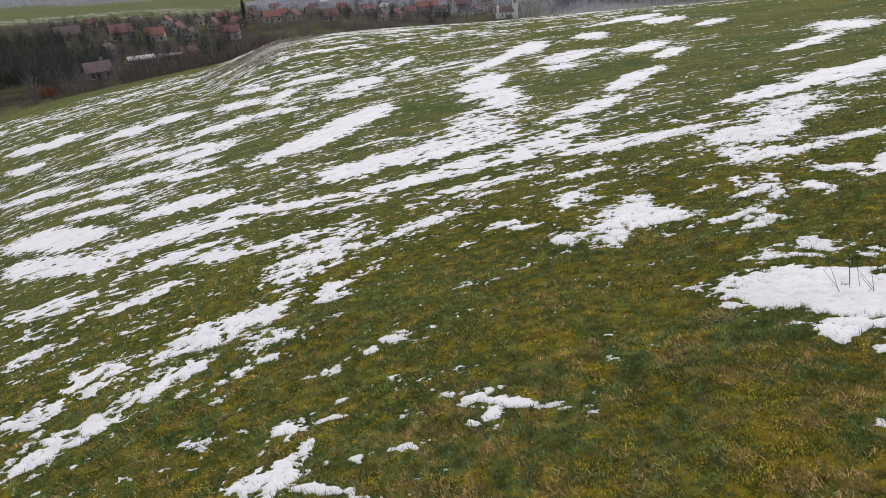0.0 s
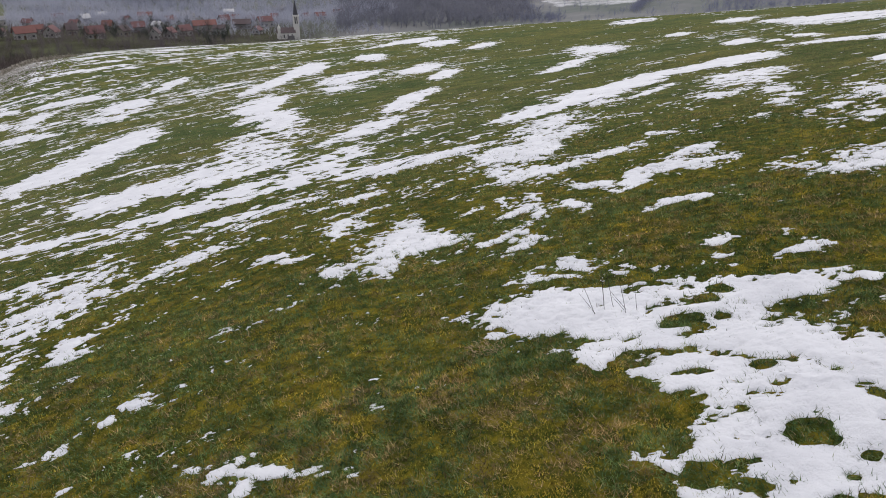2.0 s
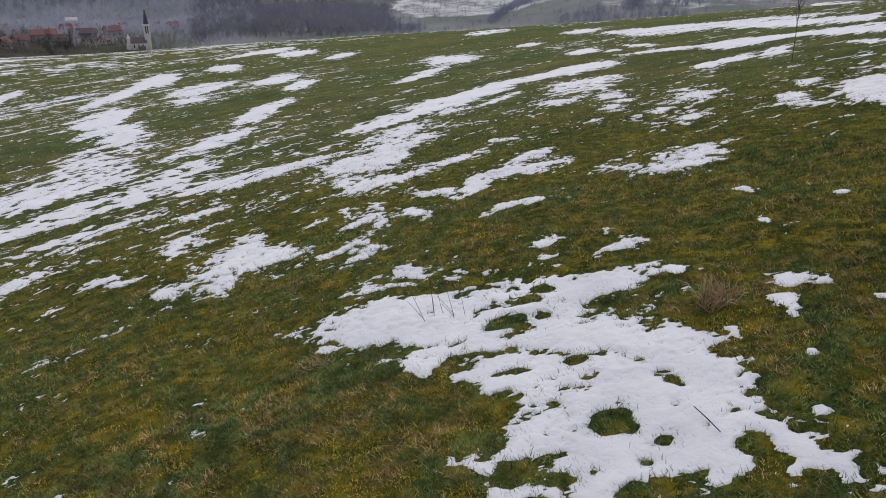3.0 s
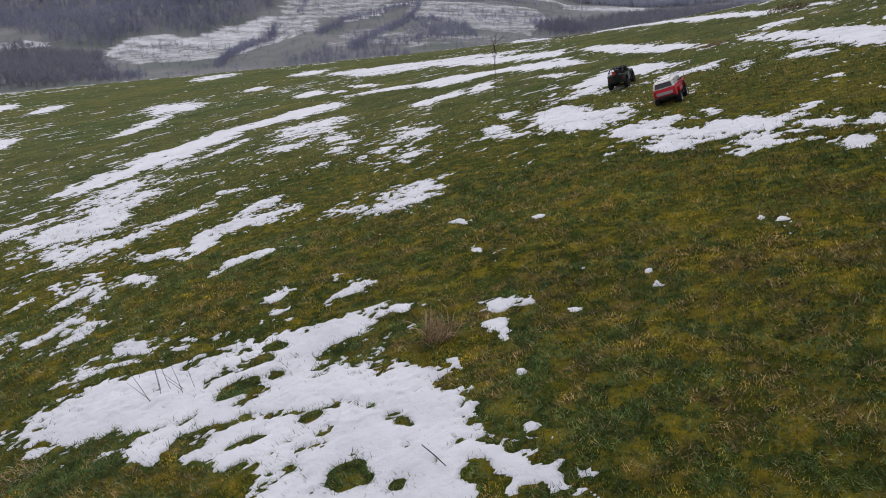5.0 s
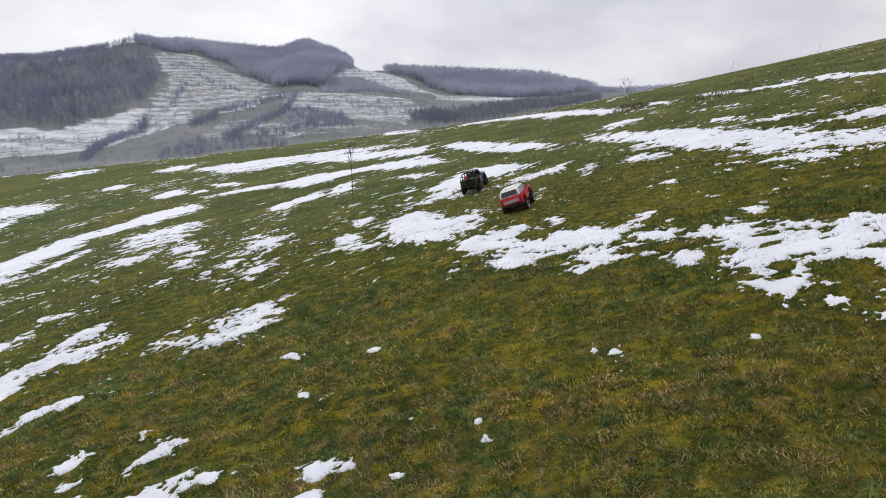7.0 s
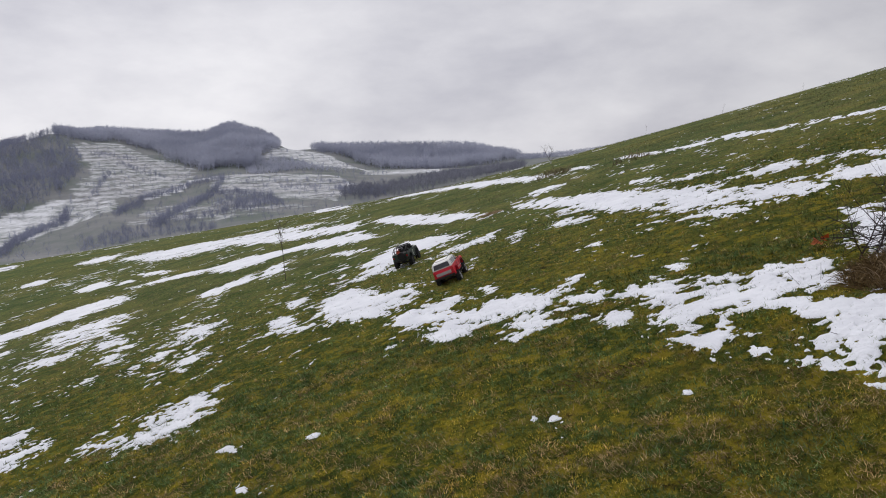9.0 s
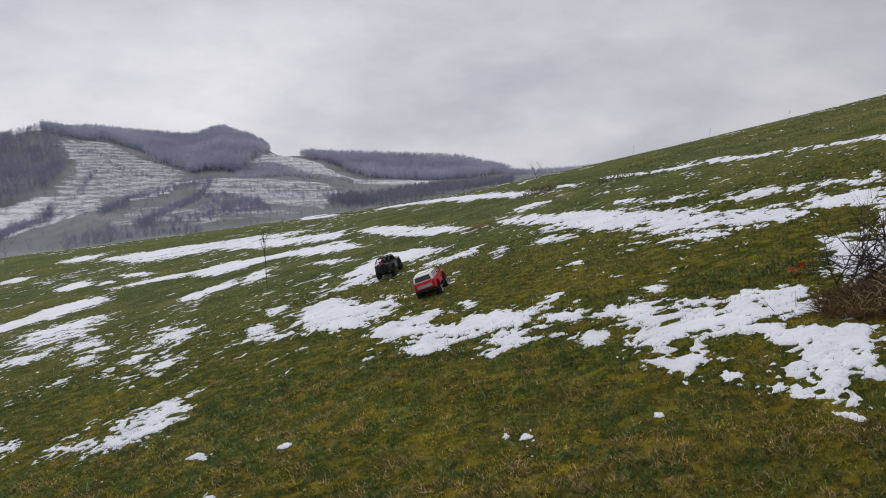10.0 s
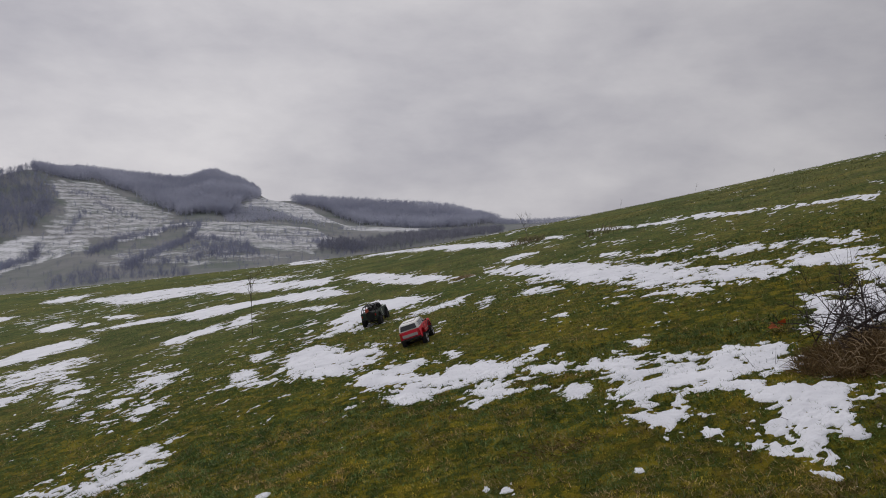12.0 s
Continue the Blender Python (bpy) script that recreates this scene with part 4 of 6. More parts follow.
def disc(bm, x0, x1, radius, sides=20, inner=0.0):
    """A round slab about the x axis."""
    t = np.linspace(0, 2 * math.pi, sides, endpoint=False)
    rings = [[bm.verts.new((x, r * math.cos(k), r * math.sin(k))) for k in t] for x, r in ((x0, radius), (x1, radius))]
    for k in range(sides):
        j = (k + 1) % sides
        bm.faces.new((rings[0][k], rings[0][j], rings[1][j], rings[1][k]))
    bm.faces.new(rings[0])
    bm.faces.new(rings[1])

# ---- woods, hedges and the village in the valley ----
def brushy(points, heights, spread, strands, mat, name, label, category, seed, width=0.05, taper=0.9, rise=(0.5, 0.95)):
    """Bare trees or shrubs as fans of thin tapering limbs, one object."""
    rs = np.random.RandomState(seed)
    p = np.repeat(points, strands, 0)
    h = np.repeat(heights, strands)
    n = len(p)
    t, up = rs.uniform(0, 2 * np.pi, n), rs.uniform(-1, 1, n)
    ball = np.sqrt(1 - up**2) * rs.uniform(0.35, 1.0, n)
    tip_z = h * (0.60 + 0.40 * up * rs.uniform(0.6, 1.0, n))
    start = np.maximum(0.0, tip_z * rs.uniform(*rise, n) - 0.08 * h)
    foot = p + np.stack([np.cos(t) * ball * spread * h * 0.25, np.sin(t) * ball * spread * h * 0.25, start], 1)
    tip = p + np.stack([np.cos(t) * ball * spread * h, np.sin(t) * ball * spread * h, tip_z], 1)
    stem = np.arange(n) % strands == 0                          # one strand of each plant is its trunk
    foot[stem], tip[stem] = p[stem], p[stem] + np.stack([0 * h[stem], 0 * h[stem], 0.85 * h[stem]], 1)
    s = rs.uniform(0, 2 * np.pi, n)
    side = np.stack([np.cos(s), np.sin(s), 0.3 * rs.randn(n)], 1) * (h * width)[:, None]
    v = np.stack([foot - side * 0.5, foot + side, tip + side * (1 - taper), ], 1).reshape(-1, 3)
    ob = mesh_of(name, v, np.arange(3 * n).reshape(-1, 3), mat)
    return tagged(ob, label, category, kind="stuff")


# hedgerows: bearing and distance of both ends, bushes, half width in metres
HEDGES = [
    (33.0, 535, 30.5, 655, 200, 10), (30.5, 655, 28.6, 700, 110, 10), (25.5, 640, 23.5, 745, 170, 14), (23.5, 745, 20.4, 790, 150, 10), (20.4, 790, 18.2, 825, 80, 9), (23.1, 545, 20.5, 630, 170, 14),
    (20.5, 630, 18.7, 735, 170, 16), (18.7, 735, 18.0, 820, 70, 10), (18.8, 600, 14.1, 570, 230, 13), (18.5, 715, 16.1, 625, 90, 12), (16.1, 625, 14.5, 600, 50, 8), (26.8, 755, 25.6, 880, 60, 8), (29.2, 675, 28.3, 740, 60, 9),
    (31.8, 600, 30.1, 670, 90, 9), (27.6, 510, 23.4, 535, 60, 8), (23.4, 535, 15.6, 562, 150, 10), (45, 640, 40, 590, 150, 9), (46, 560, 38, 520, 200, 9), (36.8, 690, 35, 690, 14, 6), (10, 690, 6, 640, 150, 9), (9.5, 615, 6, 600, 110, 9), (28, 480, 19, 470, 120, 9),
    (14, 700, 9, 690, 40, 5), (17, 760, 9, 740, 60, 5), (25, 960, 22, 900, 60, 8), (26.5, 1000, 24, 1010, 60, 8),
]


def woods():
    rs = np.random.RandomState(11)
    twigs = {"pale": PALE_HAZE_WOOD, "grey": GREY_HAZE_WOOD, "dark": DARK_HAZE_WOOD}
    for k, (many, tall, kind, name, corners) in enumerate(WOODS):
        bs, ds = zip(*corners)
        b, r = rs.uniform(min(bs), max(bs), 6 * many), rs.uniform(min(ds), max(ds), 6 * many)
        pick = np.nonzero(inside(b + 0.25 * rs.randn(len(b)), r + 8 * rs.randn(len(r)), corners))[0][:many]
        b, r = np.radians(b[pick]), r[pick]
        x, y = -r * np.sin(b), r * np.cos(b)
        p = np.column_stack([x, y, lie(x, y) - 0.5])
        brushy(p, tall * rs.uniform(0.66, 1.0, len(p)), 0.48, 24, twigs[kind], "woods", "leafless winter woods, coloured pale for haze, covering a distant hillside", "woods", 20 + k, 0.026, 0.7, (0.72, 1.02))
    spots = []
    for b0, d0, b1, d1, many, wide in HEDGES:
        f = rs.rand(int(1.5 * many))
        bb, rr = np.radians(b0 + (b1 - b0) * f + rs.randn(len(f)) * 0.16), d0 + (d1 - d0) * f + rs.randn(len(f)) * wide
        spots.append(np.stack([-rr * np.sin(bb), rr * np.cos(bb)], 1))
    b, r = np.radians(rs.uniform(6, 42, 1500)), rs.uniform(470, 1100, 1500)     # lone trees on the pastures
    spots.append(np.stack([-r * np.sin(b), r * np.cos(b)], 1))
    xy = np.concatenate(spots)
    p = np.column_stack([xy, lie(xy[:, 0], xy[:, 1]) - 0.3])
    brushy(p, rs.uniform(2.5, 8.0, len(p)), 0.5, 20, GREY_HAZE_WOOD, "hedgerow", "bare hedgerows, coloured grey for haze, between terraced fields", "hedge", 40, 0.018)


woods()


# tile colours are desaturated to stand in for haze over the village
ROOFS = {
    "orange": plain("orange_roof_tiles", (0.215, 0.105, 0.095), 0.85, 0, 0.2, 0.25, 0.8),
    "red": plain("dull_red_roof_tiles", (0.18, 0.10, 0.102), 0.85, 0, 0.2, 0.25, 0.8),
    "brown": plain("old_brown_roof_tiles", (0.125, 0.10, 0.105), 0.9, 0, 0.2, 0.25, 0.8),
    "grey": plain("grey_sheet_roof", (0.22, 0.22, 0.235), 0.7, 0, 0.3, 0.2, 0.6),
    "snowy": plain("snow_dusted_roof", (0.55, 0.55, 0.57), 0.8, 0, 0.3, 0.2, 0.6),
}
# white and cream walls carry the valley haze as a greyer colour
WALLS = {
    "white": plain("white_render_wall", (0.40, 0.395, 0.395), 0.9, 0, 0.2, 0.10, 0.5),
    "lime": plain("limewashed_wall", (0.74, 0.735, 0.72), 0.9, 0, 0.2, 0.06, 0.5),
    "cream": plain("cream_render_wall", (0.28, 0.265, 0.24), 0.9, 0, 0.2, 0.12, 0.5),
    "grey": plain("grey_render_wall", (0.19, 0.19, 0.20), 0.9, 0, 0.2, 0.15, 0.5),
}
SLATE = plain("dark_slate", (0.075, 0.078, 0.092), 0.6, 0, 0.3, 0.2, 0.6)
PANE = plain("dark_window_pane", (0.05, 0.055, 0.065), 0.15, 0, 0.5, 0.2, 1.0)
FRAME = plain("white_window_frame", (0.6, 0.6, 0.58), 0.6, 0, 0.3, 0.05, 5.0)
DOOR = plain("brown_wooden_door", (0.10, 0.06, 0.035), 0.7, 0, 0.3, 0.2, 3.0)


def gable_roof(name, length, width, eaves, pitch, mat, parent, over=0.5, thick=0.22):
    """Two sloping slabs that meet at the ridge; the ridge runs along x."""
    rise = (width / 2) * math.tan(radians(pitch))
    drop = over * math.tan(radians(pitch))
    x = length / 2 + over
    bm = bmesh.new()
    section = [(-width / 2 - over, eaves - drop), (0, eaves + rise), (width / 2 + over, eaves - drop), (width / 2 + over, eaves - drop + thick), (0, eaves + rise + thick * 1.2), (-width / 2 - over, eaves - drop + thick)]
    a = [bm.verts.new((-x, y, z)) for y, z in section]
    b = [bm.verts.new((x, y, z)) for y, z in section]
    n = len(section)
    for k in range(n):
        bm.faces.new((a[k], a[(k + 1) % n], b[(k + 1) % n], b[k]))
    for r in (a, b):
        bm.faces.new((r[0], r[1], r[4], r[5]))
        bm.faces.new((r[1], r[2], r[3], r[4]))
    bmesh.ops.recalc_face_normals(bm, faces=bm.faces)
    return part(name, bm, mat, parent)


def window(parent, x, y, z, w, h, facing):
    """A framed pane set on a wall that faces along x or y."""
    d = 0.06
    def slab(name, grow, depth, mat, up):
        if facing[0]:
            size = (x - depth, x + depth, y - w / 2 - grow, y + w / 2 + grow, z - h / 2 - grow, z + h / 2 + grow)
        else:
            size = (x - w / 2 - grow, x + w / 2 + grow, y - depth, y + depth, z - h / 2 - grow, z + h / 2 + grow)
        return boxed(name, size, mat, up, 0)
    frame_ob = slab("window", 0.10, d, FRAME, parent)
    slab("pane", 0.0, d + 0.02, PANE, frame_ob)


def house(bearing, r, length, width, eaves, pitch, turn, wall, roof, label):
    length, width, eaves = length * 0.66, width * 0.66, eaves * 0.76
    h = new("house")
    x, y = bearing_at(bearing, r)
    rise = (width / 2) * math.tan(radians(pitch))
    bm = bmesh.new()
    shape = [(-width / 2, -2.0), (width / 2, -2.0), (width / 2, eaves), (0, eaves + rise), (-width / 2, eaves)]
    a = [bm.verts.new((-length / 2, p, q)) for p, q in shape]
    b = [bm.verts.new((length / 2, p, q)) for p, q in shape]
    bm.faces.new(a)
    bm.faces.new(list(reversed(b)))
    for k in range(5):
        bm.faces.new((a[(k + 1) % 5], a[k], b[k], b[(k + 1) % 5]))
    bmesh.ops.recalc_face_normals(bm, faces=bm.faces)
    part("wall", bm, WALLS[wall], h)
    top = gable_roof("roof", length, width, eaves, pitch, ROOFS[roof], h)
    boxed("chimney", (length * 0.22, length * 0.22 + 0.7, 0.6, 1.3, eaves + rise * 0.5, eaves + rise + 1.1), WALLS["grey"], top, 0.03)
    storeys = max(1, int(eaves / 2.6))
    for s in (-1, 1):
        for k in range(storeys):
            for c in np.linspace(-0.5, 0.5, max(2, int(length / 3.2))):
                window(h, c * (length - 2.6), s * width / 2, 1.5 + 2.7 * k, 1.1, 1.2, (0, s))
        for c in (-0.22, 0.22):
            window(h, s * length / 2, c * width, 1.5, 1.0, 1.2, (s, 0))
        window(h, s * length / 2, 0, eaves + rise * 0.35, 0.9, 1.0, (s, 0))
    boxed("door", (-length * 0.08 - 0.5, -length * 0.08 + 0.5, -width / 2 - 0.05, -width / 2 + 0.02, -0.1, 2.0), DOOR, h, 0)
    h.matrix_world = pose(x, y, lie1(x, y), 0, 0, bearing + turn)
    return tagged(h, label, "house", "village houses")


def church(bearing, r):
    c = new("church")
    x, y = bearing_at(bearing, r)
    white = WALLS["lime"]
    boxed("nave", (-13, 5, -5.5, 5.5, -3, 7.0), white, c, 0.05, "long white nave")
    gable_roof("nave_roof", 18, 11, 7.0, 38, ROOFS["brown"], c).location.x = -4
    tower = boxed("tower", (4.2, 9.8, -2.8, 2.8, -3, 15.0), white, c, 0.05, "square white bell tower")
    # open belfry: four corner piers, sills and lintels round tall openings
    for sx in (-1, 1):
        for sy in (-1, 1):
            boxed("belfry_pier", (7 + sx * 2.2 - 0.65, 7 + sx * 2.2 + 0.65, sy * 2.2 - 0.65, sy * 2.2 + 0.65, 15.0, 23.5), white, tower, 0.03)
        boxed("belfry_mullion", (7 + sx * 2.4 - 0.25, 7 + sx * 2.4 + 0.25, -0.35, 0.35, 15.0, 22.0), white, tower, 0.03)
        boxed("belfry_mullion", (6.65, 7.35, sx * 2.4 - 0.25, sx * 2.4 + 0.25, 15.0, 22.0), white, tower, 0.03)
    # solid dark block added to stand for shade behind the openings
    boxed("belfry_shade_core", (5.6, 8.4, -1.4, 1.4, 15.0, 22.0), PANE, tower, 0.03, "dark block standing for shade inside the belfry")
    boxed("belfry_cornice", (3.9, 10.1, -3.1, 3.1, 22.0, 23.6), white, tower, 0.05)
    bm = bmesh.new()
    bmesh.ops.create_cone(bm, cap_ends=True, segments=8, radius1=2.6, radius2=0.1, depth=15.0)
    bmesh.ops.translate(bm, verts=bm.verts, vec=(7, 0, 31.0))
    part("spire", bm, SLATE, c, "slender dark slate spire")
    boxed("side_turret", (-12.6, -9.8, -7.4, -4.6, -3, 11.5), white, c, 0.05)
    bm = bmesh.new()
    bmesh.ops.create_cone(bm, cap_ends=True, segments=8, radius1=1.8, radius2=0.1, depth=4.0)
    bmesh.ops.translate(bm, verts=bm.verts, vec=(-11.2, -6.0, 13.5))
    part("turret_cap", bm, white, c)
    for k in range(4):
        window(c, -10.5 + 4 * k, -5.5, 3.6, 1.2, 3.0, (0, -1))
    boxed("sacristy", (-3, 3.5, -9.5, -5.5, -3, 4.0), WALLS["grey"], c, 0.05)
    c.matrix_world = pose(x, y, lie1(x, y), 0, 0, bearing + 4) @ Matrix.Scale(0.62, 4)
    return tagged(c, "white village church with open belfry tower and thin spire", "church")


def village():
    rows = [
        (88.8, 410, 17, 10, 4.2, 44, 8, "cream", "brown", "old farmhouse with a high weathered brown tiled roof"),
        (85.5, 395, 14, 10, 5.4, 44, 6, "cream", "red", "two-storey house with dull red roof and cream walls"),
        (83.3, 385, 13, 9, 4.6, 42, -12, "white", "orange", "white house with a steep orange tiled roof"),
        (81.7, 410, 8, 8, 4.0, 46, 60, "white", "red", "small white gabled house with red roof"),
        (80.2, 455, 8, 7, 5.2, 40, 80, "white", "brown", "narrow white house with brown roof"),
        (79.3, 420, 8, 9, 3.6, 46, 70, "white", "red", "white gable-fronted house with dull red roof"),
        (78.6, 470, 11, 8, 5.0, 40, 10, "cream", "orange", "cream house with bright orange roof"),
        (77.6, 425, 8, 8, 4.4, 40, -30, "white", "orange", "white cottage with orange hipped-looking roof"),
        (75.2, 440, 14, 9, 4.6, 42, 14, "white", "orange", "white house with long orange roof behind bare trees"),
        (73.6, 450, 11, 9, 4.0, 44, 70, "white", "red", "white house with red roof among bare trees"),
        (71.0, 445, 13, 10, 4.2, 44, 10, "white", "red", "house with broad dull red roof and white gable"),
        (69.2, 470, 9, 8, 4.6, 42, 50, "cream", "brown", "cream house with brown roof in the trees"),
        (67.2, 450, 8, 8, 4.8, 46, 75, "white", "brown", "white gabled house with brown roof"),
        (66.2, 470, 9, 8, 4.4, 44, 60, "white", "red", "small house with white gable and red roof"),
        (63.8, 540, 22, 12, 5.5, 34, 6, "cream", "orange", "long cream building with wide orange roof"),
        (61.2, 560, 18, 11, 5.0, 36, -6, "grey", "brown", "large grey building with dull brown roof"),
        (59.6, 570, 15, 11, 5.4, 38, 20, "white", "red", "white parish house with dull red roof"),
        (87.2, 470, 10, 7, 5.2, 43, -15, "white", "red", "white house with dull red roof among bare garden trees"),
        (84.4, 480, 8, 7, 5.2, 44, 5, "white", "brown", "white house with brown roof among bare garden trees"),
        (82.4, 470, 9, 9, 4.6, 40, 75, "white", "orange", "white house with orange roof among bare garden trees"),
        (76.6, 490, 8, 8, 3.8, 36, 75, "white", "red", "white house with dull red roof among bare garden trees"),
        (74.4, 500, 10, 7, 3.8, 40, 5, "cream", "orange", "cream house with orange roof among bare garden trees"),
        (72.4, 480, 8, 9, 4.6, 46, 12, "cream", "brown", "cream house with brown roof among bare garden trees"),
        (72.1, 540, 9, 7, 5.2, 40, -40, "white", "red", "white house with dull red roof among bare garden trees"),
        (70.1, 520, 8, 8, 4.6, 44, -15, "cream", "orange", "cream house with orange roof among bare garden trees"),
        (68.2, 510, 11, 9, 4.6, 42, 12, "grey", "red", "grey house with dull red roof among bare garden trees"),
        (66.9, 540, 9, 8, 4.6, 36, -40, "white", "snowy", "white house with snow-dusted roof among bare garden trees"),
        (65.2, 500, 11, 9, 4.6, 44, 30, "white", "red", "white house with dull red roof among bare garden trees"),
        (64.3, 580, 13, 8, 3.8, 46, -15, "grey", "grey", "grey house with grey roof among bare garden trees"),
        (62.8, 520, 11, 7, 5.2, 40, -15, "white", "brown", "white house with brown roof among bare garden trees"),
        (62.4, 600, 11, 9, 4.6, 46, 30, "cream", "red", "cream house with dull red roof among bare garden trees"),
        (61.6, 640, 10, 7, 3.4, 39, 5, "white", "orange", "white house with orange roof among bare garden trees"),
        (60.6, 610, 8, 8, 3.8, 40, 12, "white", "red", "white house with dull red roof among bare garden trees"),
        (60.2, 530, 8, 8, 3.4, 40, 60, "white", "red", "white house with dull red roof among bare garden trees"),
        (58.9, 620, 8, 8, 4.6, 41, -15, "cream", "orange", "cream house with orange roof among bare garden trees"),
        (56.6, 640, 12, 9, 3.4, 40, 30, "grey", "red", "grey house with dull red roof among bare garden trees"),
        (66.0, 600, 11, 8, 3.8, 40, 12, "white", "orange", "white house with orange roof among bare garden trees"),
        (68.9, 590, 10, 9, 3.4, 41, -40, "white", "red", "white house with dull red roof among bare garden trees"),
        (71.4, 590, 9, 8, 4.6, 40, 30, "grey", "snowy", "grey house with snow-dusted roof among bare garden trees"),
        (74.8, 560, 11, 7, 5.2, 39, -40, "white", "red", "white house with dull red roof among bare garden trees"),
        (80.9, 380, 8, 7, 3.8, 45, 60, "white", "brown", "white house with brown roof among bare garden trees"),
        (78.2, 370, 12, 7, 5.2, 45, -15, "white", "red", "white house with dull red roof among bare garden trees"),
        (86.6, 340, 8, 7, 4.6, 42, 60, "cream", "brown", "cream house with brown roof among bare garden trees"),
        (64.8, 640, 14, 9, 5.5, 36, 15, "white", "grey", "white block with grey roof on the valley side"),
        (67.6, 640, 15, 9, 6.0, 36, -10, "cream", "orange", "cream house with orange roof on the valley side"),
        (70.4, 650, 12, 9, 5.5, 36, 12, "grey", "snowy", "grey house with snow-dusted roof"),
        (62.0, 680, 12, 9, 8.0, 34, 0, "white", "snowy", "tall white house with snow-dusted roof"),
        (58.5, 720, 16, 9, 5.0, 34, 8, "cream", "grey", "cream house with grey roof on the far slope"),
        (55.6, 600, 12, 8, 4.2, 40, 18, "white", "orange", "white house with orange roof by the church"),
        (54.3, 620, 11, 8, 4.0, 40, -15, "white", "red", "white house with red roof by the church"),
        (53.0, 640, 11, 8, 4.0, 40, 30, "cream", "red", "cream house with red roof at the village edge"),
        (73.0, 620, 12, 9, 5.0, 36, 0, "white", "red", "white house with red roof high in the village"),
        (76.5, 600, 12, 9, 5.0, 36, 22, "white", "grey", "white house with grey roof high in the village"),
        (84.6, 300, 13, 8, 3.2, 16, 6, "grey", "snowy", "low barn with flat snow-dusted roof"),
        (82.6, 310, 12, 6, 2.8, 12, -8, "grey", "grey", "low shed with grey sheet roof"),
        (81.4, 320, 8, 6, 3.0, 34, 20, "cream", "red", "small outbuilding with red roof"),
        (87.6, 232, 10, 8, 3.6, 38, 12, "grey", "brown", "grey bungalow with an old brown tiled roof"),
        (89.6, 252, 9, 8, 3.0, 42, -10, "grey", "brown", "small grey house with old brown roof"),
    ]
    for row in rows:
        house(*row)
    church(57.9, 500)


village()


def valley_growth():
    rs = np.random.RandomState(31)
    def strip(b0, b1, r0, r1, many):
        b, r = np.radians(rs.uniform(b0, b1, many)), rs.uniform(r0, r1, many)
        return np.stack([-r * np.sin(b), r * np.cos(b)], 1)
    def standing(xy):
        return np.column_stack([xy, lie(xy[:, 0], xy[:, 1]) - 0.2])
    edge = standing(np.concatenate([strip(75, 86.5, 100, 150, 260), strip(75, 86.2, 150, 240, 760), strip(87, 97, 150, 215, 70), strip(57, 78, 150, 320, 1400)]))
    brushy(edge, rs.uniform(1.8, 4.6, len(edge)) * np.clip(np.hypot(edge[:, 0], edge[:, 1]) / 140, 0.8, 1.8), 0.5, 46, BROWN_BRUSH, "thicket", "dense leafless dark brown thicket below the meadow", "thicket", 51, 0.008)
    among = standing(np.concatenate([strip(60, 97, 310, 520, 2500), strip(52, 75, 500, 760, 2000), strip(53, 70, 380, 520, 1000)]))
    brushy(among, rs.uniform(1.8, 5.5, len(among)), 0.55, 20, GARDEN_WOOD, "garden_trees", "leafless brown garden trees between village houses", "trees", 52, 0.010)
    tall = standing(np.concatenate([strip(63, 92, 325, 560, 520), strip(76, 90, 260, 350, 170), strip(86, 92, 190, 230, 24)]))
    brushy(tall, rs.uniform(4.5, 8.5, len(tall)), 0.45, 56, GARDEN_WOOD, "garden_trees", "tall leafless brown trees between village houses", "trees", 56, 0.009)
    # trees coloured pale to stand in for haze over the upper village
    hazed = standing(strip(51, 76, 500, 700, 900))
    brushy(hazed, rs.uniform(4, 9, len(hazed)), 0.5, 30, PALE_HAZE_WOOD, "garden_trees", "leafless trees, coloured pale for haze, between the upper village houses", "trees", 57, 0.012)
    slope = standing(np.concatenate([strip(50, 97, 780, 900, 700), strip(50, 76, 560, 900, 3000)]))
    brushy(slope, rs.uniform(6, 12, len(slope)), 0.44, 26, PALE_HAZE_WOOD, "slope_trees", "leafless trees, coloured pale for haze, on the valley side", "trees", 55, 0.02)
    dark = standing(np.concatenate([strip(89.2, 97, 230, 400, 400), strip(86.2, 91, 238, 330, 75), strip(88.6, 92, 205, 228, 14), strip(76, 90, 300, 480, 110), strip(62, 72, 420, 560, 50)]))
    brushy(dark, rs.uniform(5, 11, len(dark)), 0.46, 130, CONIFER, "conifers", "dark green evergreens among the houses", "trees", 53, 0.008)
    poplar = standing(strip(77.05, 77.15, 440, 442, 1))
    brushy(poplar, np.full(1, 15.0), 0.12, 420, CONIFER, "poplar", "tall narrow dark evergreen above the roofs", "tree", 58, 0.012)
    red = standing(strip(90.5, 93, 196, 204, 5))
    brushy(red, np.full(len(red), 3.2), 0.6, 90, RUST_BUSH, "russet_hedge", "low russet-leaved hedge at a garden edge", "hedge", 54, 0.03)


valley_growth()

# ---- two toy off-road cars on the slope ----
RED_PAINT = plain("red_car_paint", (0.60, 0.008, 0.028), 0.34, 0, 0.5, 0.10, 14)
WHITE_PAINT = plain("white_hardtop", (0.74, 0.73, 0.71), 0.42, 0, 0.5, 0.06, 12)
GREEN_PAINT = plain("dark_green_car_paint", (0.020, 0.036, 0.026), 0.5, 0, 0.4, 0.18, 18)
RUBBER = plain("black_rubber", (0.016, 0.016, 0.017), 0.85, 0, 0.3, 0.3, 40, 0.3)
BLACK = plain("black_plastic", (0.014, 0.014, 0.015), 0.55, 0, 0.4, 0.2, 30)
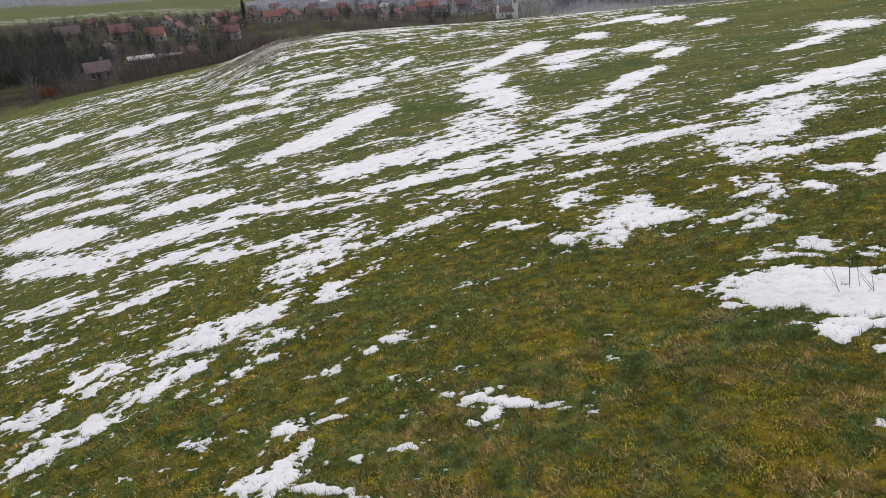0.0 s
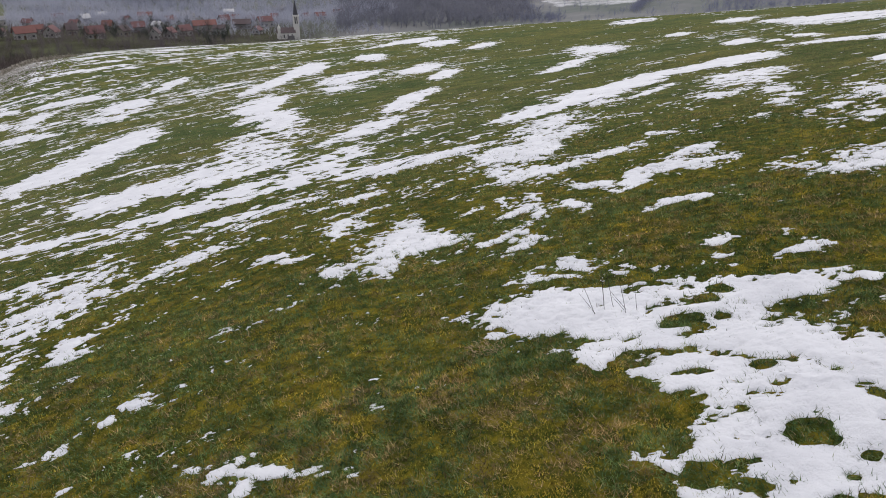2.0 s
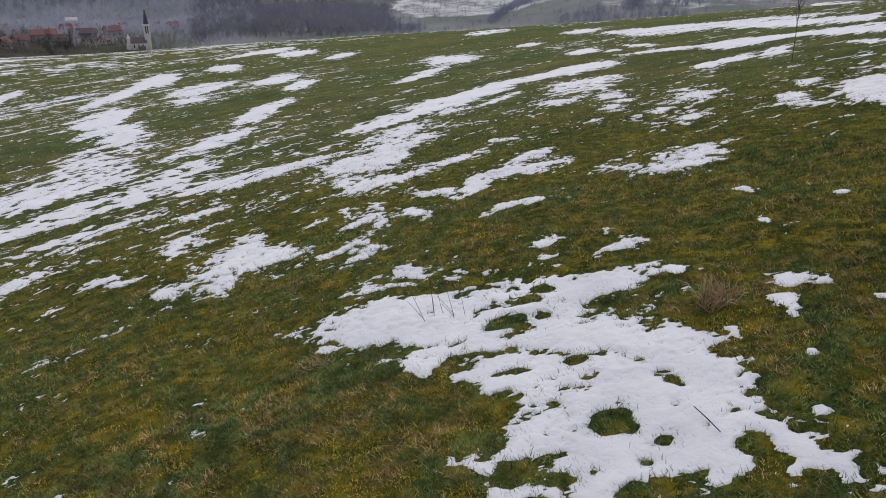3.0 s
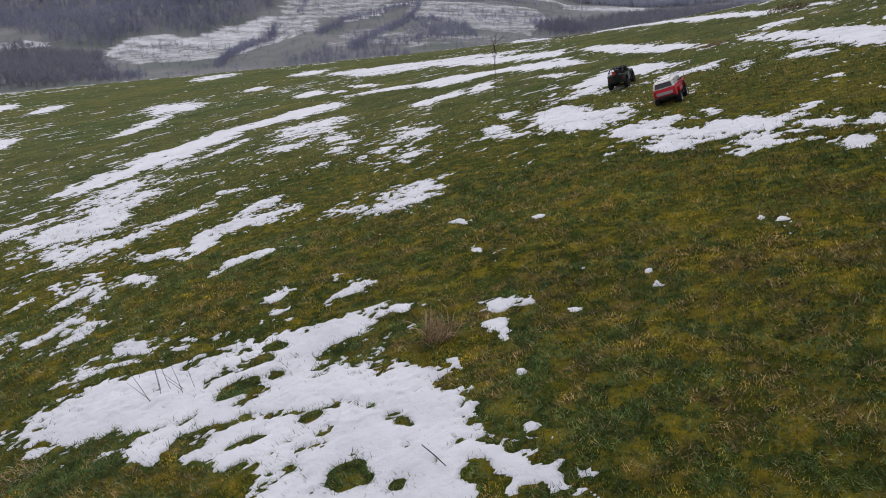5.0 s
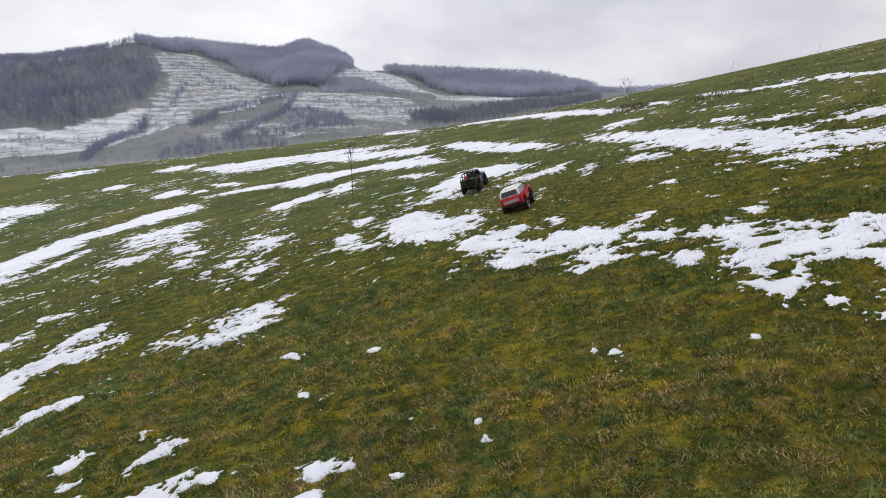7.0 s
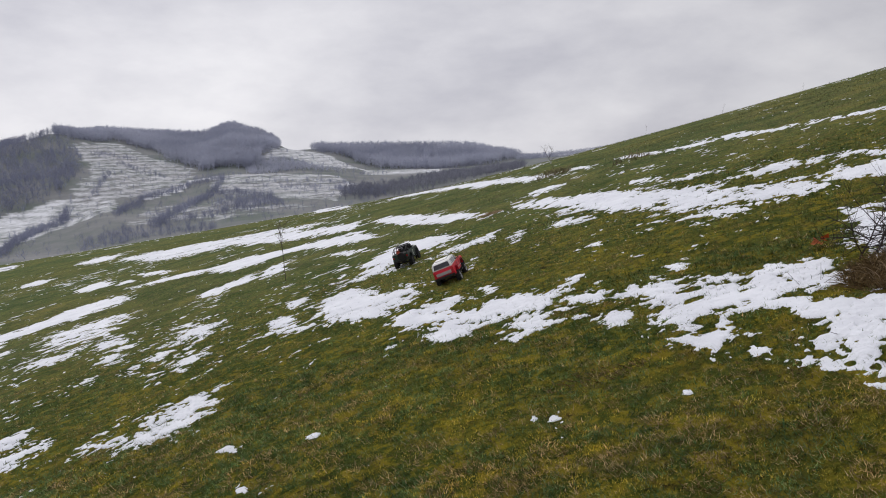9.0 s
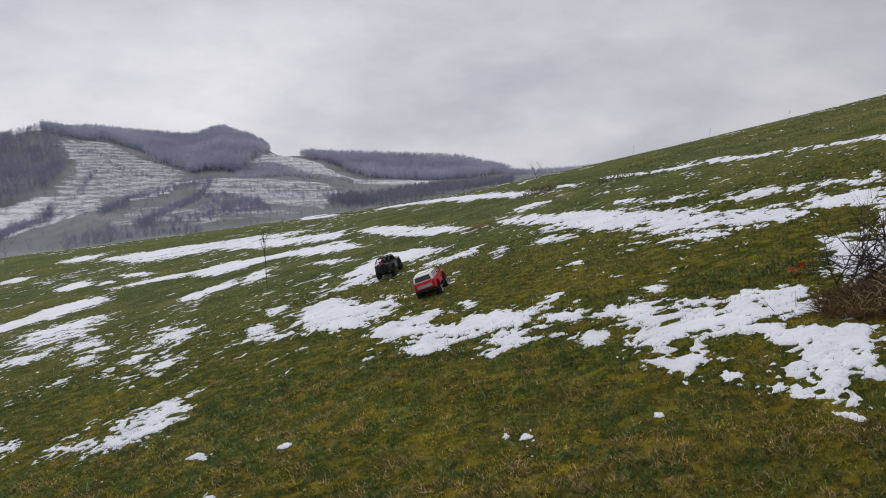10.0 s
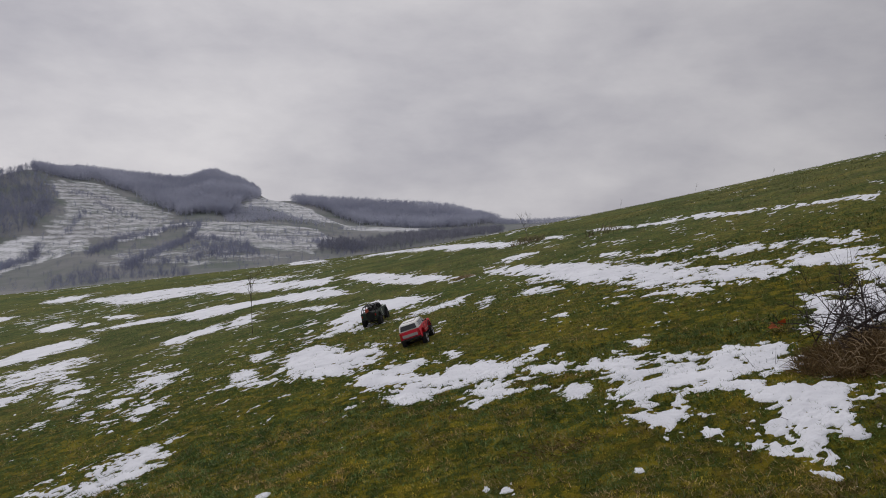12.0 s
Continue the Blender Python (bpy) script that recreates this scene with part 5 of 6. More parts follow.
CHROME = plain("dull_chrome", (0.62, 0.62, 0.64), 0.28, 0.9, 0.5, 0.12, 30)
GLASS = plain("tinted_glass", (0.035, 0.033, 0.038), 0.08, 0, 0.6, 0.1, 10)
LAMP_RED = plain("red_lens", (0.42, 0.02, 0.02), 0.25, 0, 0.5, 0.1, 30)
LAMP_CLEAR = plain("clear_lens", (0.72, 0.72, 0.70), 0.2, 0, 0.5, 0.05, 30)
STRIPE = plain("off_white_stripe", (0.50, 0.52, 0.47), 0.6, 0, 0.3, 0.15, 30)
SILVER = plain("silver_trim", (0.42, 0.38, 0.39), 0.45, 0.3, 0.5, 0.12, 20)
CAN_RED = plain("orange_red_plastic", (0.55, 0.09, 0.05), 0.5, 0, 0.4, 0.15, 30)
DOLL = plain("grey_white_cloth", (0.42, 0.42, 0.45), 0.85, 0, 0.2, 0.25, 30)


def wheel(parent, x, y, radius, width, rim_mat, outward):
    """A lugged tyre with a dished rim, spokes and hub cap."""
    w = new("wheel")
    w.parent = parent
    w.location = (x, y, radius)
    bm = bmesh.new()
    sides, profile = 30, [(-0.5, 0.60), (-0.52, 0.80), (-0.44, 0.93), (0.44, 0.93), (0.52, 0.80), (0.5, 0.60), (0.3, 0.56), (-0.3, 0.56)]
    rings = []
    for k in range(sides):
        t = 2 * math.pi * k / sides
        rings.append([bm.verts.new((a * width, r * radius * math.cos(t), r * radius * math.sin(t))) for a, r in profile])
    m = len(profile)
    for k in range(sides):
        for i in range(m):
            bm.faces.new((rings[k][i], rings[k][(i + 1) % m], rings[(k + 1) % sides][(i + 1) % m], rings[(k + 1) % sides][i]))
    for k in range(24):                                        # tread lugs in two staggered rows
        t = 2 * math.pi * k / 24
        s = 1 if k % 2 else -1
        v = bmesh.ops.create_cube(bm, size=1.0)["verts"]
        for p in v:
            q = Vector((p.co.x * width * 0.52 + s * width * 0.24, p.co.y * radius * 0.15, p.co.z * radius * 0.10 + radius * 0.945))
            p.co = Vector((q.x, q.y * math.cos(t) - q.z * math.sin(t), q.y * math.sin(t) + q.z * math.cos(t)))
    bmesh.ops.recalc_face_normals(bm, faces=bm.faces)
    part("tyre", bm, RUBBER, w, "knobbly black rubber tyre")
    bm = bmesh.new()
    disc(bm, outward * width * 0.20, outward * width * 0.30, radius * 0.57)
    for k in range(6):
        t = 2 * math.pi * k / 6
        v = bmesh.ops.create_cube(bm, size=1.0)["verts"]
        for p in v:
            q = Vector((p.co.x * width * 0.12 + outward * width * 0.34, p.co.y * radius * 0.16, p.co.z * radius * 0.40 + radius * 0.32))
            p.co = Vector((q.x, q.y * math.cos(t) - q.z * math.sin(t), q.y * math.sin(t) + q.z * math.cos(t)))
    tt = np.linspace(0, 2 * math.pi, 21)
    tube(bm, [(outward * width * 0.44, radius * 0.55 * math.cos(a), radius * 0.55 * math.sin(a)) for a in tt], 0.0028, 6)
    bmesh.ops.recalc_face_normals(bm, faces=bm.faces)
    part("rim", bm, rim_mat, w)
    bm = bmesh.new()
    disc(bm, outward * width * 0.30, outward * width * 0.50, radius * 0.16, 12)
    bmesh.ops.recalc_face_normals(bm, faces=bm.faces)
    part("hub_cap", bm, BLACK, w)
    return w


def underbody(car, base, half):
    for s in (-1, 1):
        boxed("chassis_rail", (s * 0.032 - 0.005, s * 0.032 + 0.005, -base * 0.78, base * 0.78, 0.078, 0.096), BLACK, car)
        for y in (-base / 2, base / 2):
            tubes("shock_absorber", [[(s * 0.062, y + 0.022, 0.062), (s * 0.058, y + 0.03, 0.125)]], 0.007, SILVER, car)
        tubes("side_step", [[(s * (half - 0.004), -base * 0.27, 0.082), (s * (half + 0.004), -base * 0.25, 0.076), (s * (half + 0.004), base * 0.25, 0.076), (s * (half - 0.004), base * 0.27, 0.082)]], 0.004, BLACK, car)
    for y in (-base / 2, base / 2):
        tubes("axle", [[(-half + 0.02, y, 0.058), (half - 0.02, y, 0.058)]], 0.009, BLACK, car)
    boxed("gearbox", (-0.026, 0.026, -0.05, 0.06, 0.062, 0.10), BLACK, car, 0.006)


def red_car(place):
    car = new("toy_off_roader")
    base, half = 0.324, 0.103
    rear, front = -base / 2, base / 2
    floor = 0.094
    outline = [(-0.268, 0.108), (-0.262, floor), *arch(rear, 0.070, floor), *arch(front, 0.070, floor), (0.248, floor), (0.262, 0.108),
               (0.266, 0.160), (0.256, 0.176), (0.150, 0.184), (0.062, 0.188), (-0.150, 0.186), (-0.268, 0.184), (-0.274, 0.150)]
    body = extruded("body", outline, half, RED_PAINT, car, 0.005, 0.004, "glossy red body with squared wheel arches")
    top = [(-0.268, 0.185), (0.058, 0.188), (0.004, 0.248), (-0.040, 0.254), (-0.225, 0.252), (-0.246, 0.246)]
    extruded("hardtop", top, half - 0.004, WHITE_PAINT, car, 0.007, 0.016, "white hardtop roof with thick pillars")
    boxed("roof_panel", (-0.052, 0.052, -0.190, -0.060, 0.2535, 0.2575), WHITE_PAINT, car, 0.0015, "raised white roof hatch")
    tubes("roof_seal", [[(-0.055, -0.193, 0.2545), (0.055, -0.193, 0.2545), (0.055, -0.057, 0.2555), (-0.055, -0.057, 0.2555), (-0.055, -0.193, 0.2545)]], 0.0016, BLACK, car)
    for s in (-1, 1):
        def at(y, z):
            return (s * (half - 0.004 - 0.016 * (z - 0.185) / 0.069 + 0.0008), y, z)
        flip = (lambda c: c) if s > 0 else (lambda c: list(reversed(c)))
        panel("side_window", flip([at(-0.232, 0.198), at(-0.070, 0.198), at(-0.070, 0.239), at(-0.218, 0.239)]), GLASS, car, 0.0018, "long dark tinted side window")
        panel("door_window", flip([at(-0.046, 0.196), at(0.038, 0.196), at(0.004, 0.239), at(-0.046, 0.239)]), GLASS, car, 0.0018)
        for k in range(2):
            panel("sticker", flip([at(-0.222, 0.202 + 0.017 * k), at(-0.208, 0.202 + 0.017 * k), at(-0.208, 0.214 + 0.017 * k), at(-0.222, 0.214 + 0.017 * k)]), LAMP_CLEAR, car, 0.0028, "white window sticker")
        # door shut lines, handle and side moulding
        for y in (0.052, -0.062):
            boxed("door_seam", (s * half - 0.0012, s * half + 0.0006, y - 0.0012, y + 0.0012, 0.105, 0.184), BLACK, car, 0)
        boxed("door_handle", (s * half - 0.001, s * half + 0.004, -0.052, -0.036, 0.163, 0.168), CHROME, car, 0.001)
        boxed("side_moulding", (s * half - 0.001, s * half + 0.003, -0.085, 0.088, 0.121, 0.126), CHROME, car, 0.001, "thin chrome side moulding")
        for y in (rear, front):
            rim = [(s * (half + 0.001), y - 0.074 * math.cos(t), floor + 0.0705 * math.sin(t)) for t in np.linspace(0.05, math.pi - 0.05, 12)]
            tubes("wheel_arch_trim", [rim], 0.0035, BLACK if y > 0 else RED_PAINT, car)
        tubes("wing_mirror", [[(s * (half - 0.012), 0.045, 0.192), (s * (half + 0.012), 0.048, 0.198)], [(s * (half + 0.012), 0.045, 0.190), (s * (half + 0.013), 0.045, 0.208)]], 0.0045, BLACK, car)
        boxed("tail_light", (s * 0.088 - 0.009, s * 0.088 + 0.009, -0.2765, -0.268, 0.140, 0.176), LAMP_RED, car, 0.002)
        bm = bmesh.new()
        disc(bm, -0.004, 0.004, 0.015, 16)
        bmesh.ops.rotate(bm, verts=bm.verts, matrix=Matrix.Rotation(radians(90), 3, "Z"))
        bmesh.ops.translate(bm, verts=bm.verts, vec=(s * 0.070, 0.267, 0.146))
        bmesh.ops.recalc_face_normals(bm, faces=bm.faces)
        part("headlight", bm, LAMP_CLEAR, car)
        boxed("hood_vent", (s * 0.040 - 0.010, s * 0.040 + 0.010, 0.120, 0.138, 0.1835, 0.1885), BLACK, car, 0.001, "small black bonnet vent")
    panel("windscreen", [(-0.083, 0.0575, 0.193), (0.083, 0.0575, 0.193), (0.074, 0.0145, 0.242), (-0.074, 0.0145, 0.242)], GLASS, car, 0.003)
    panel("rear_window", [(0.080, -0.2665, 0.195), (-0.080, -0.2665, 0.195), (-0.072, -0.2505, 0.238), (0.072, -0.2505, 0.238)], GLASS, car, 0.003, "dark tinted rear window")
    tubes("wiper", [[(0.03, -0.272, 0.236), (-0.02, -0.271, 0.222)]], 0.0015, BLACK, car)
    boxed("tailgate_trim", (-0.074, 0.074, -0.278, -0.272, 0.128, 0.156), SILVER, car, 0.001, "dull silver tailgate band")
    boxed("rear_bumper", (-0.100, 0.100, -0.293, -0.270, 0.098, 0.117), BLACK, car, 0.004, "black rear bumper")
    boxed("front_bumper", (-0.104, 0.104, 0.264, 0.288, 0.098, 0.118), BLACK, car, 0.004)
    boxed("grille", (-0.094, 0.094, 0.262, 0.268, 0.126, 0.166), BLACK, car, 0.002)
    for k in range(4):
        boxed("grille_bar", (-0.052, 0.052, 0.267, 0.2705, 0.130 + 0.009 * k, 0.133 + 0.009 * k), CHROME, car, 0)
    boxed("hood_ridge", (-0.05, 0.05, 0.075, 0.235, 0.178, 0.1875), RED_PAINT, car, 0.003)
    tubes("antenna", [[(0.092, 0.080, 0.186), (0.094, 0.070, 0.245)]], 0.0013, BLACK, car)
    underbody(car, base, half)
    for s in (-1, 1):
        for y in (rear, front):
            wheel(car, s * 0.098, y, 0.057, 0.044, CHROME, s)
    car.matrix_world = place
    return tagged(car, "red toy off-roader with white hardtop, wheels turned on wet grass", "toy car", "toy cars on the slope")


def green_car(place):
    car = new("toy_pickup")
    base, half = 0.313, 0.098
    rear, front = -base / 2, base / 2
    floor = 0.092
    outline = [(-0.244, 0.104), (-0.240, floor), *arch(rear, 0.068, floor), *arch(front, 0.068, floor), (0.226, floor), (0.238, 0.105),
               (0.240, 0.158), (0.228, 0.170), (0.075, 0.178), (0.062, 0.172), (-0.035, 0.166), (-0.244, 0.166), (-0.248, 0.140)]
    extruded("body", outline, half, GREEN_PAINT, car, 0.005, 0.004, "dark green slab-sided body")
    # open tub: floor and low walls behind the seats
    for s in (-1, 1):
        boxed("tub_wall", (s * 0.090 - 0.006, s * 0.090 + 0.006, -0.244, 0.060, 0.160, 0.178), GREEN_PAINT, car, 0.002)
        boxed("bonnet_edge", (s * 0.084 - 0.006, s * 0.084 + 0.006, 0.085, 0.222, 0.170, 0.1785), STRIPE, car, 0.002, "pale bonnet edge")
        boxed("door_stripe", (s * half - 0.001, s * half + 0.0022, -0.022, -0.004, 0.108, 0.164), STRIPE, car, 0.0008, "off-white upright door stripe")
        boxed("side_lamp", (s * half - 0.001, s * half + 0.003, -0.208, -0.200, 0.134, 0.142), LAMP_CLEAR, car, 0.001)
        for y in (rear, front):
            flare = [(s * (half + 0.002), y - 0.072 * math.cos(t), floor + 0.068 * math.sin(t)) for t in np.linspace(0.05, math.pi - 0.05, 12)]
            tubes("fender_flare", [flare], 0.006, BLACK, car)
        boxed("tail_light", (s * 0.082 - 0.008, s * 0.082 + 0.008, -0.251, -0.243, 0.132, 0.156), LAMP_RED, car, 0.002)
        boxed("headlight", (s * 0.068 - 0.013, s * 0.068 + 0.013, 0.236, 0.244, 0.128, 0.154), LAMP_CLEAR, car, 0.005)
        # cage hoops along each side
        tubes("cage_side", [[(s * 0.088, -0.236, 0.172), (s * 0.082, -0.208, 0.214), (s * 0.076, -0.150, 0.240), (s * 0.074, 0.010, 0.246), (s * 0.078, 0.040, 0.226), (s * 0.084, 0.074, 0.176)],
                           [(s * 0.088, -0.150, 0.172), (s * 0.076, -0.140, 0.241)], [(s * 0.088, -0.048, 0.172), (s * 0.074, -0.040, 0.246)]], 0.0042, BLACK, car, "black tubular roll cage")
    hoops = [[(-0.076, y, z), (0.076, y, z)] for y, z in ((-0.150, 0.240), (-0.095, 0.2435), (-0.040, 0.2455), (0.010, 0.246), (-0.208, 0.214))]
    tubes("cage_crossbar", hoops + [[(x, -0.150, 0.241), (x, 0.010, 0.247)] for x in (-0.04, 0.0, 0.04)], 0.0034, BLACK, car)
    boxed("tub_floor", (-0.086, 0.086, -0.238, 0.055, 0.164, 0.169), BLACK, car, 0.001)
    boxed("tailgate", (-0.088, 0.088, -0.249, -0.241, 0.110, 0.178), GREEN_PAINT, car, 0.003)
    panel("windscreen", [(-0.078, 0.068, 0.182), (0.078, 0.068, 0.182), (0.070, 0.040, 0.226), (-0.070, 0.040, 0.226)], GLASS, car, 0.002)
    tubes("windscreen_frame", [[(-0.080, 0.069, 0.178), (-0.072, 0.039, 0.229), (0.072, 0.039, 0.229), (0.080, 0.069, 0.178), (-0.080, 0.069, 0.178)]], 0.0035, GREEN_PAINT, car)
    boxed("bonnet", (-0.072, 0.072, 0.086, 0.222, 0.172, 0.183), GREEN_PAINT, car, 0.005)
    for s in (-1, 1):
        boxed("seat", (s * 0.036 - 0.022, s * 0.036 + 0.022, -0.036, 0.012, 0.168, 0.186), BLACK, car, 0.004)
        boxed("seat_back", (s * 0.036 - 0.022, s * 0.036 + 0.022, -0.048, -0.036, 0.170, 0.216), BLACK, car, 0.004)
    boxed("rear_bumper", (-0.094, 0.094, -0.266, -0.245, 0.092, 0.110), BLACK, car, 0.003)
    boxed("front_bumper", (-0.098, 0.098, 0.238, 0.262, 0.092, 0.112), BLACK, car, 0.003)
    boxed("winch", (-0.028, 0.028, 0.246, 0.268, 0.112, 0.126), SILVER, car, 0.004)
    boxed("grille", (-0.050, 0.050, 0.237, 0.2415, 0.122, 0.160), BLACK, car, 0.002)
    ring = [(0.040 + 0.016 * math.cos(t), 0.036 + 0.004 * math.sin(t), 0.192 + 0.016 * math.sin(t)) for t in np.linspace(0, 2 * math.pi, 15)]
    tubes("steering_wheel", [[(p[0] - 0.076, p[1], p[2]) for p in ring]], 0.002, BLACK, car)
    bm = bmesh.new()
    disc(bm, -0.018, 0.018, 0.044, 20)
    bmesh.ops.rotate(bm, verts=bm.verts, matrix=Matrix.Rotation(radians(90), 3, "Z"))
    bmesh.ops.translate(bm, verts=bm.verts, vec=(0.02, -0.262, 0.150))
    bmesh.ops.recalc_face_normals(bm, faces=bm.faces)
    part("spare_wheel", bm, RUBBER, car)
    underbody(car, base, half)
    for s in (-1, 1):
        for y in (rear, front):
            wheel(car, s * 0.094, y, 0.057, 0.044, BLACK, s)
    car.matrix_world = place
    return tagged(car, "dark green open toy pickup with black tubular roll cage on snow", "toy car", "toy cars on the slope")


def load(place):
    """What rides in the green pickup: a small can and a seated doll."""
    can = new("jerrycan")
    bm = bmesh.new()
    box(bm, -0.020, 0.020, -0.012, 0.012, 0.0, 0.046, 0.005)
    part("can_body", bm, CAN_RED, can)
    tubes("can_handle", [[(-0.012, 0, 0.044), (-0.010, 0, 0.054), (0.010, 0, 0.054), (0.012, 0, 0.044)]], 0.002, CAN_RED, can)
    can.matrix_world = place @ pose(-0.035, -0.165, 0.169, 0, 0, 20)
    tagged(can, "orange-red plastic jerrycan lying in the pickup tub", "jerrycan")
    bm = bmesh.new()
    box(bm, -0.018, 0.018, -0.012, 0.012, 0.0, 0.040, 0.008)
    m = bmesh.ops.create_icosphere(bm, subdivisions=2, radius=0.013)["verts"]
    bmesh.ops.translate(bm, verts=m, vec=(0, 0.002, 0.053))
    tube(bm, [(-0.018, 0, 0.034), (-0.022, 0.022, 0.018), (-0.012, 0.042, 0.020)], 0.006, 6)
    tube(bm, [(0.018, 0, 0.034), (0.022, 0.022, 0.018), (0.012, 0.042, 0.020)], 0.006, 6)
    doll = part("seated_doll", bm, DOLL)
    doll.matrix_world = place @ pose(-0.036, -0.022, 0.186)
    tagged(doll, "small plain grey-white seated doll at the wheel", "doll")


RED_AT = tilt(-0.21, 7.12, -9) @ pose(0, 0, -0.028, 0, -9, 0)
GREEN_AT = tilt(-0.78, 8.85, -10) @ pose(0, 0, -0.016)
red_car(RED_AT)
green_car(GREEN_AT)
load(GREEN_AT)

# ---- brush heap, sapling, dead weeds and twigs on the meadow ----
BARK = plain("dark_wet_bark", (0.035, 0.026, 0.024), 0.85, 0, 0.25, 0.35, 60, 0.3)
TWIG_BARK = plain("grey_brown_bark", (0.085, 0.068, 0.058), 0.85, 0, 0.25, 0.3, 60, 0.3)
DEAD_GRASS = by_piece("dead_brown_grass", (0.070, 0.046, 0.022), (0.21, 0.14, 0.060))
BANK_GRASS = by_piece("grey_bank_grass", (0.22, 0.20, 0.17), (0.36, 0.34, 0.30))
RUBBLE = by_piece("pale_limestone", (0.22, 0.21, 0.19), (0.46, 0.45, 0.43))
WEED = by_piece("faded_weeds", (0.13, 0.11, 0.065), (0.26, 0.215, 0.13))
PALE_STRAW = by_piece("pale_dry_straw", (0.26, 0.18, 0.10), (0.52, 0.40, 0.25))
LEAF = plain("orange_dead_leaf", (0.42, 0.13, 0.045), 0.8, 0, 0.2, 0.3, 90)


def wander(rs, start, way, length, bend=0.25, steps=6):
    p, d, out = Vector(start), Vector(way).normalized(), [Vector(start)]
    for _ in range(steps):
        d = (d + Vector(rs.normal(0, bend, 3)) * 0.5).normalized()
        p = p + d * (length / steps)
        out.append(p.copy())
    return out


def branch(bm, rs, start, way, length, radius, depth=1, twigs=7, spray=None):
    """A crooked limb with side twigs; the twigs go into spray where it is given."""
    run = wander(rs, start, way, length, 0.22)
    tube(bm, run, [radius * (1 - 0.8 * k / (len(run) - 1)) for k in range(len(run))], 5)
    if depth:
        for _ in range(twigs):
            k = rs.randint(1, len(run) - 1)
            d = (run[k + 1] - run[k]).normalized() + Vector(rs.normal(0, 0.75, 3))
            branch(spray or bm, rs, run[k], d, length * rs.uniform(0.25, 0.55), radius * 0.42, depth - 1, 3)


def strands(name, centre, radius, many, long, mat, label, category, seed, wide=0.0016, lean=(0.3, 1.3), mound=0.0, kind=""):
    """Dead stems that rise from a small round stand, matted over a low mound."""
    rs = np.random.RandomState(seed)
    t, q = rs.uniform(0, 2 * np.pi, many), np.sqrt(rs.rand(many))
    x, y = centre[0] + radius[0] * q * np.cos(t), centre[1] + radius[1] * q * np.sin(t)
    z = lie(x, y) + mound * (1 - q**2) * rs.uniform(0.0, 1.0, many) - 0.01
    foot = np.stack([x, y, z], 1)
    turn, le = rs.uniform(0, 2 * np.pi, many), rs.uniform(*lean, many)
    d = np.stack([np.cos(turn) * np.sin(le), np.sin(turn) * np.sin(le), np.cos(le)], 1)
    ln = long * rs.uniform(0.5, 1.15, many)
    mid = foot + d * (0.55 * ln)[:, None]
    tip = mid + (d * [1, 1, 0.35] - [0, 0, 0.12]) * (0.45 * ln)[:, None]
    s = np.cross(d, rs.randn(many, 3))
    s /= np.linalg.norm(s, axis=1)[:, None]
    s *= wide
    v = np.stack([foot - s, foot + s, mid + s * 0.8, mid - s * 0.8, tip], 1).reshape(-1, 3)
    b = np.arange(many)[:, None] * 5
    f = np.concatenate([b + [0, 1, 2], b + [0, 2, 3], b + [3, 2, 4]])
    return tagged(mesh_of(name, v, f, mat), label, category, kind=kind)


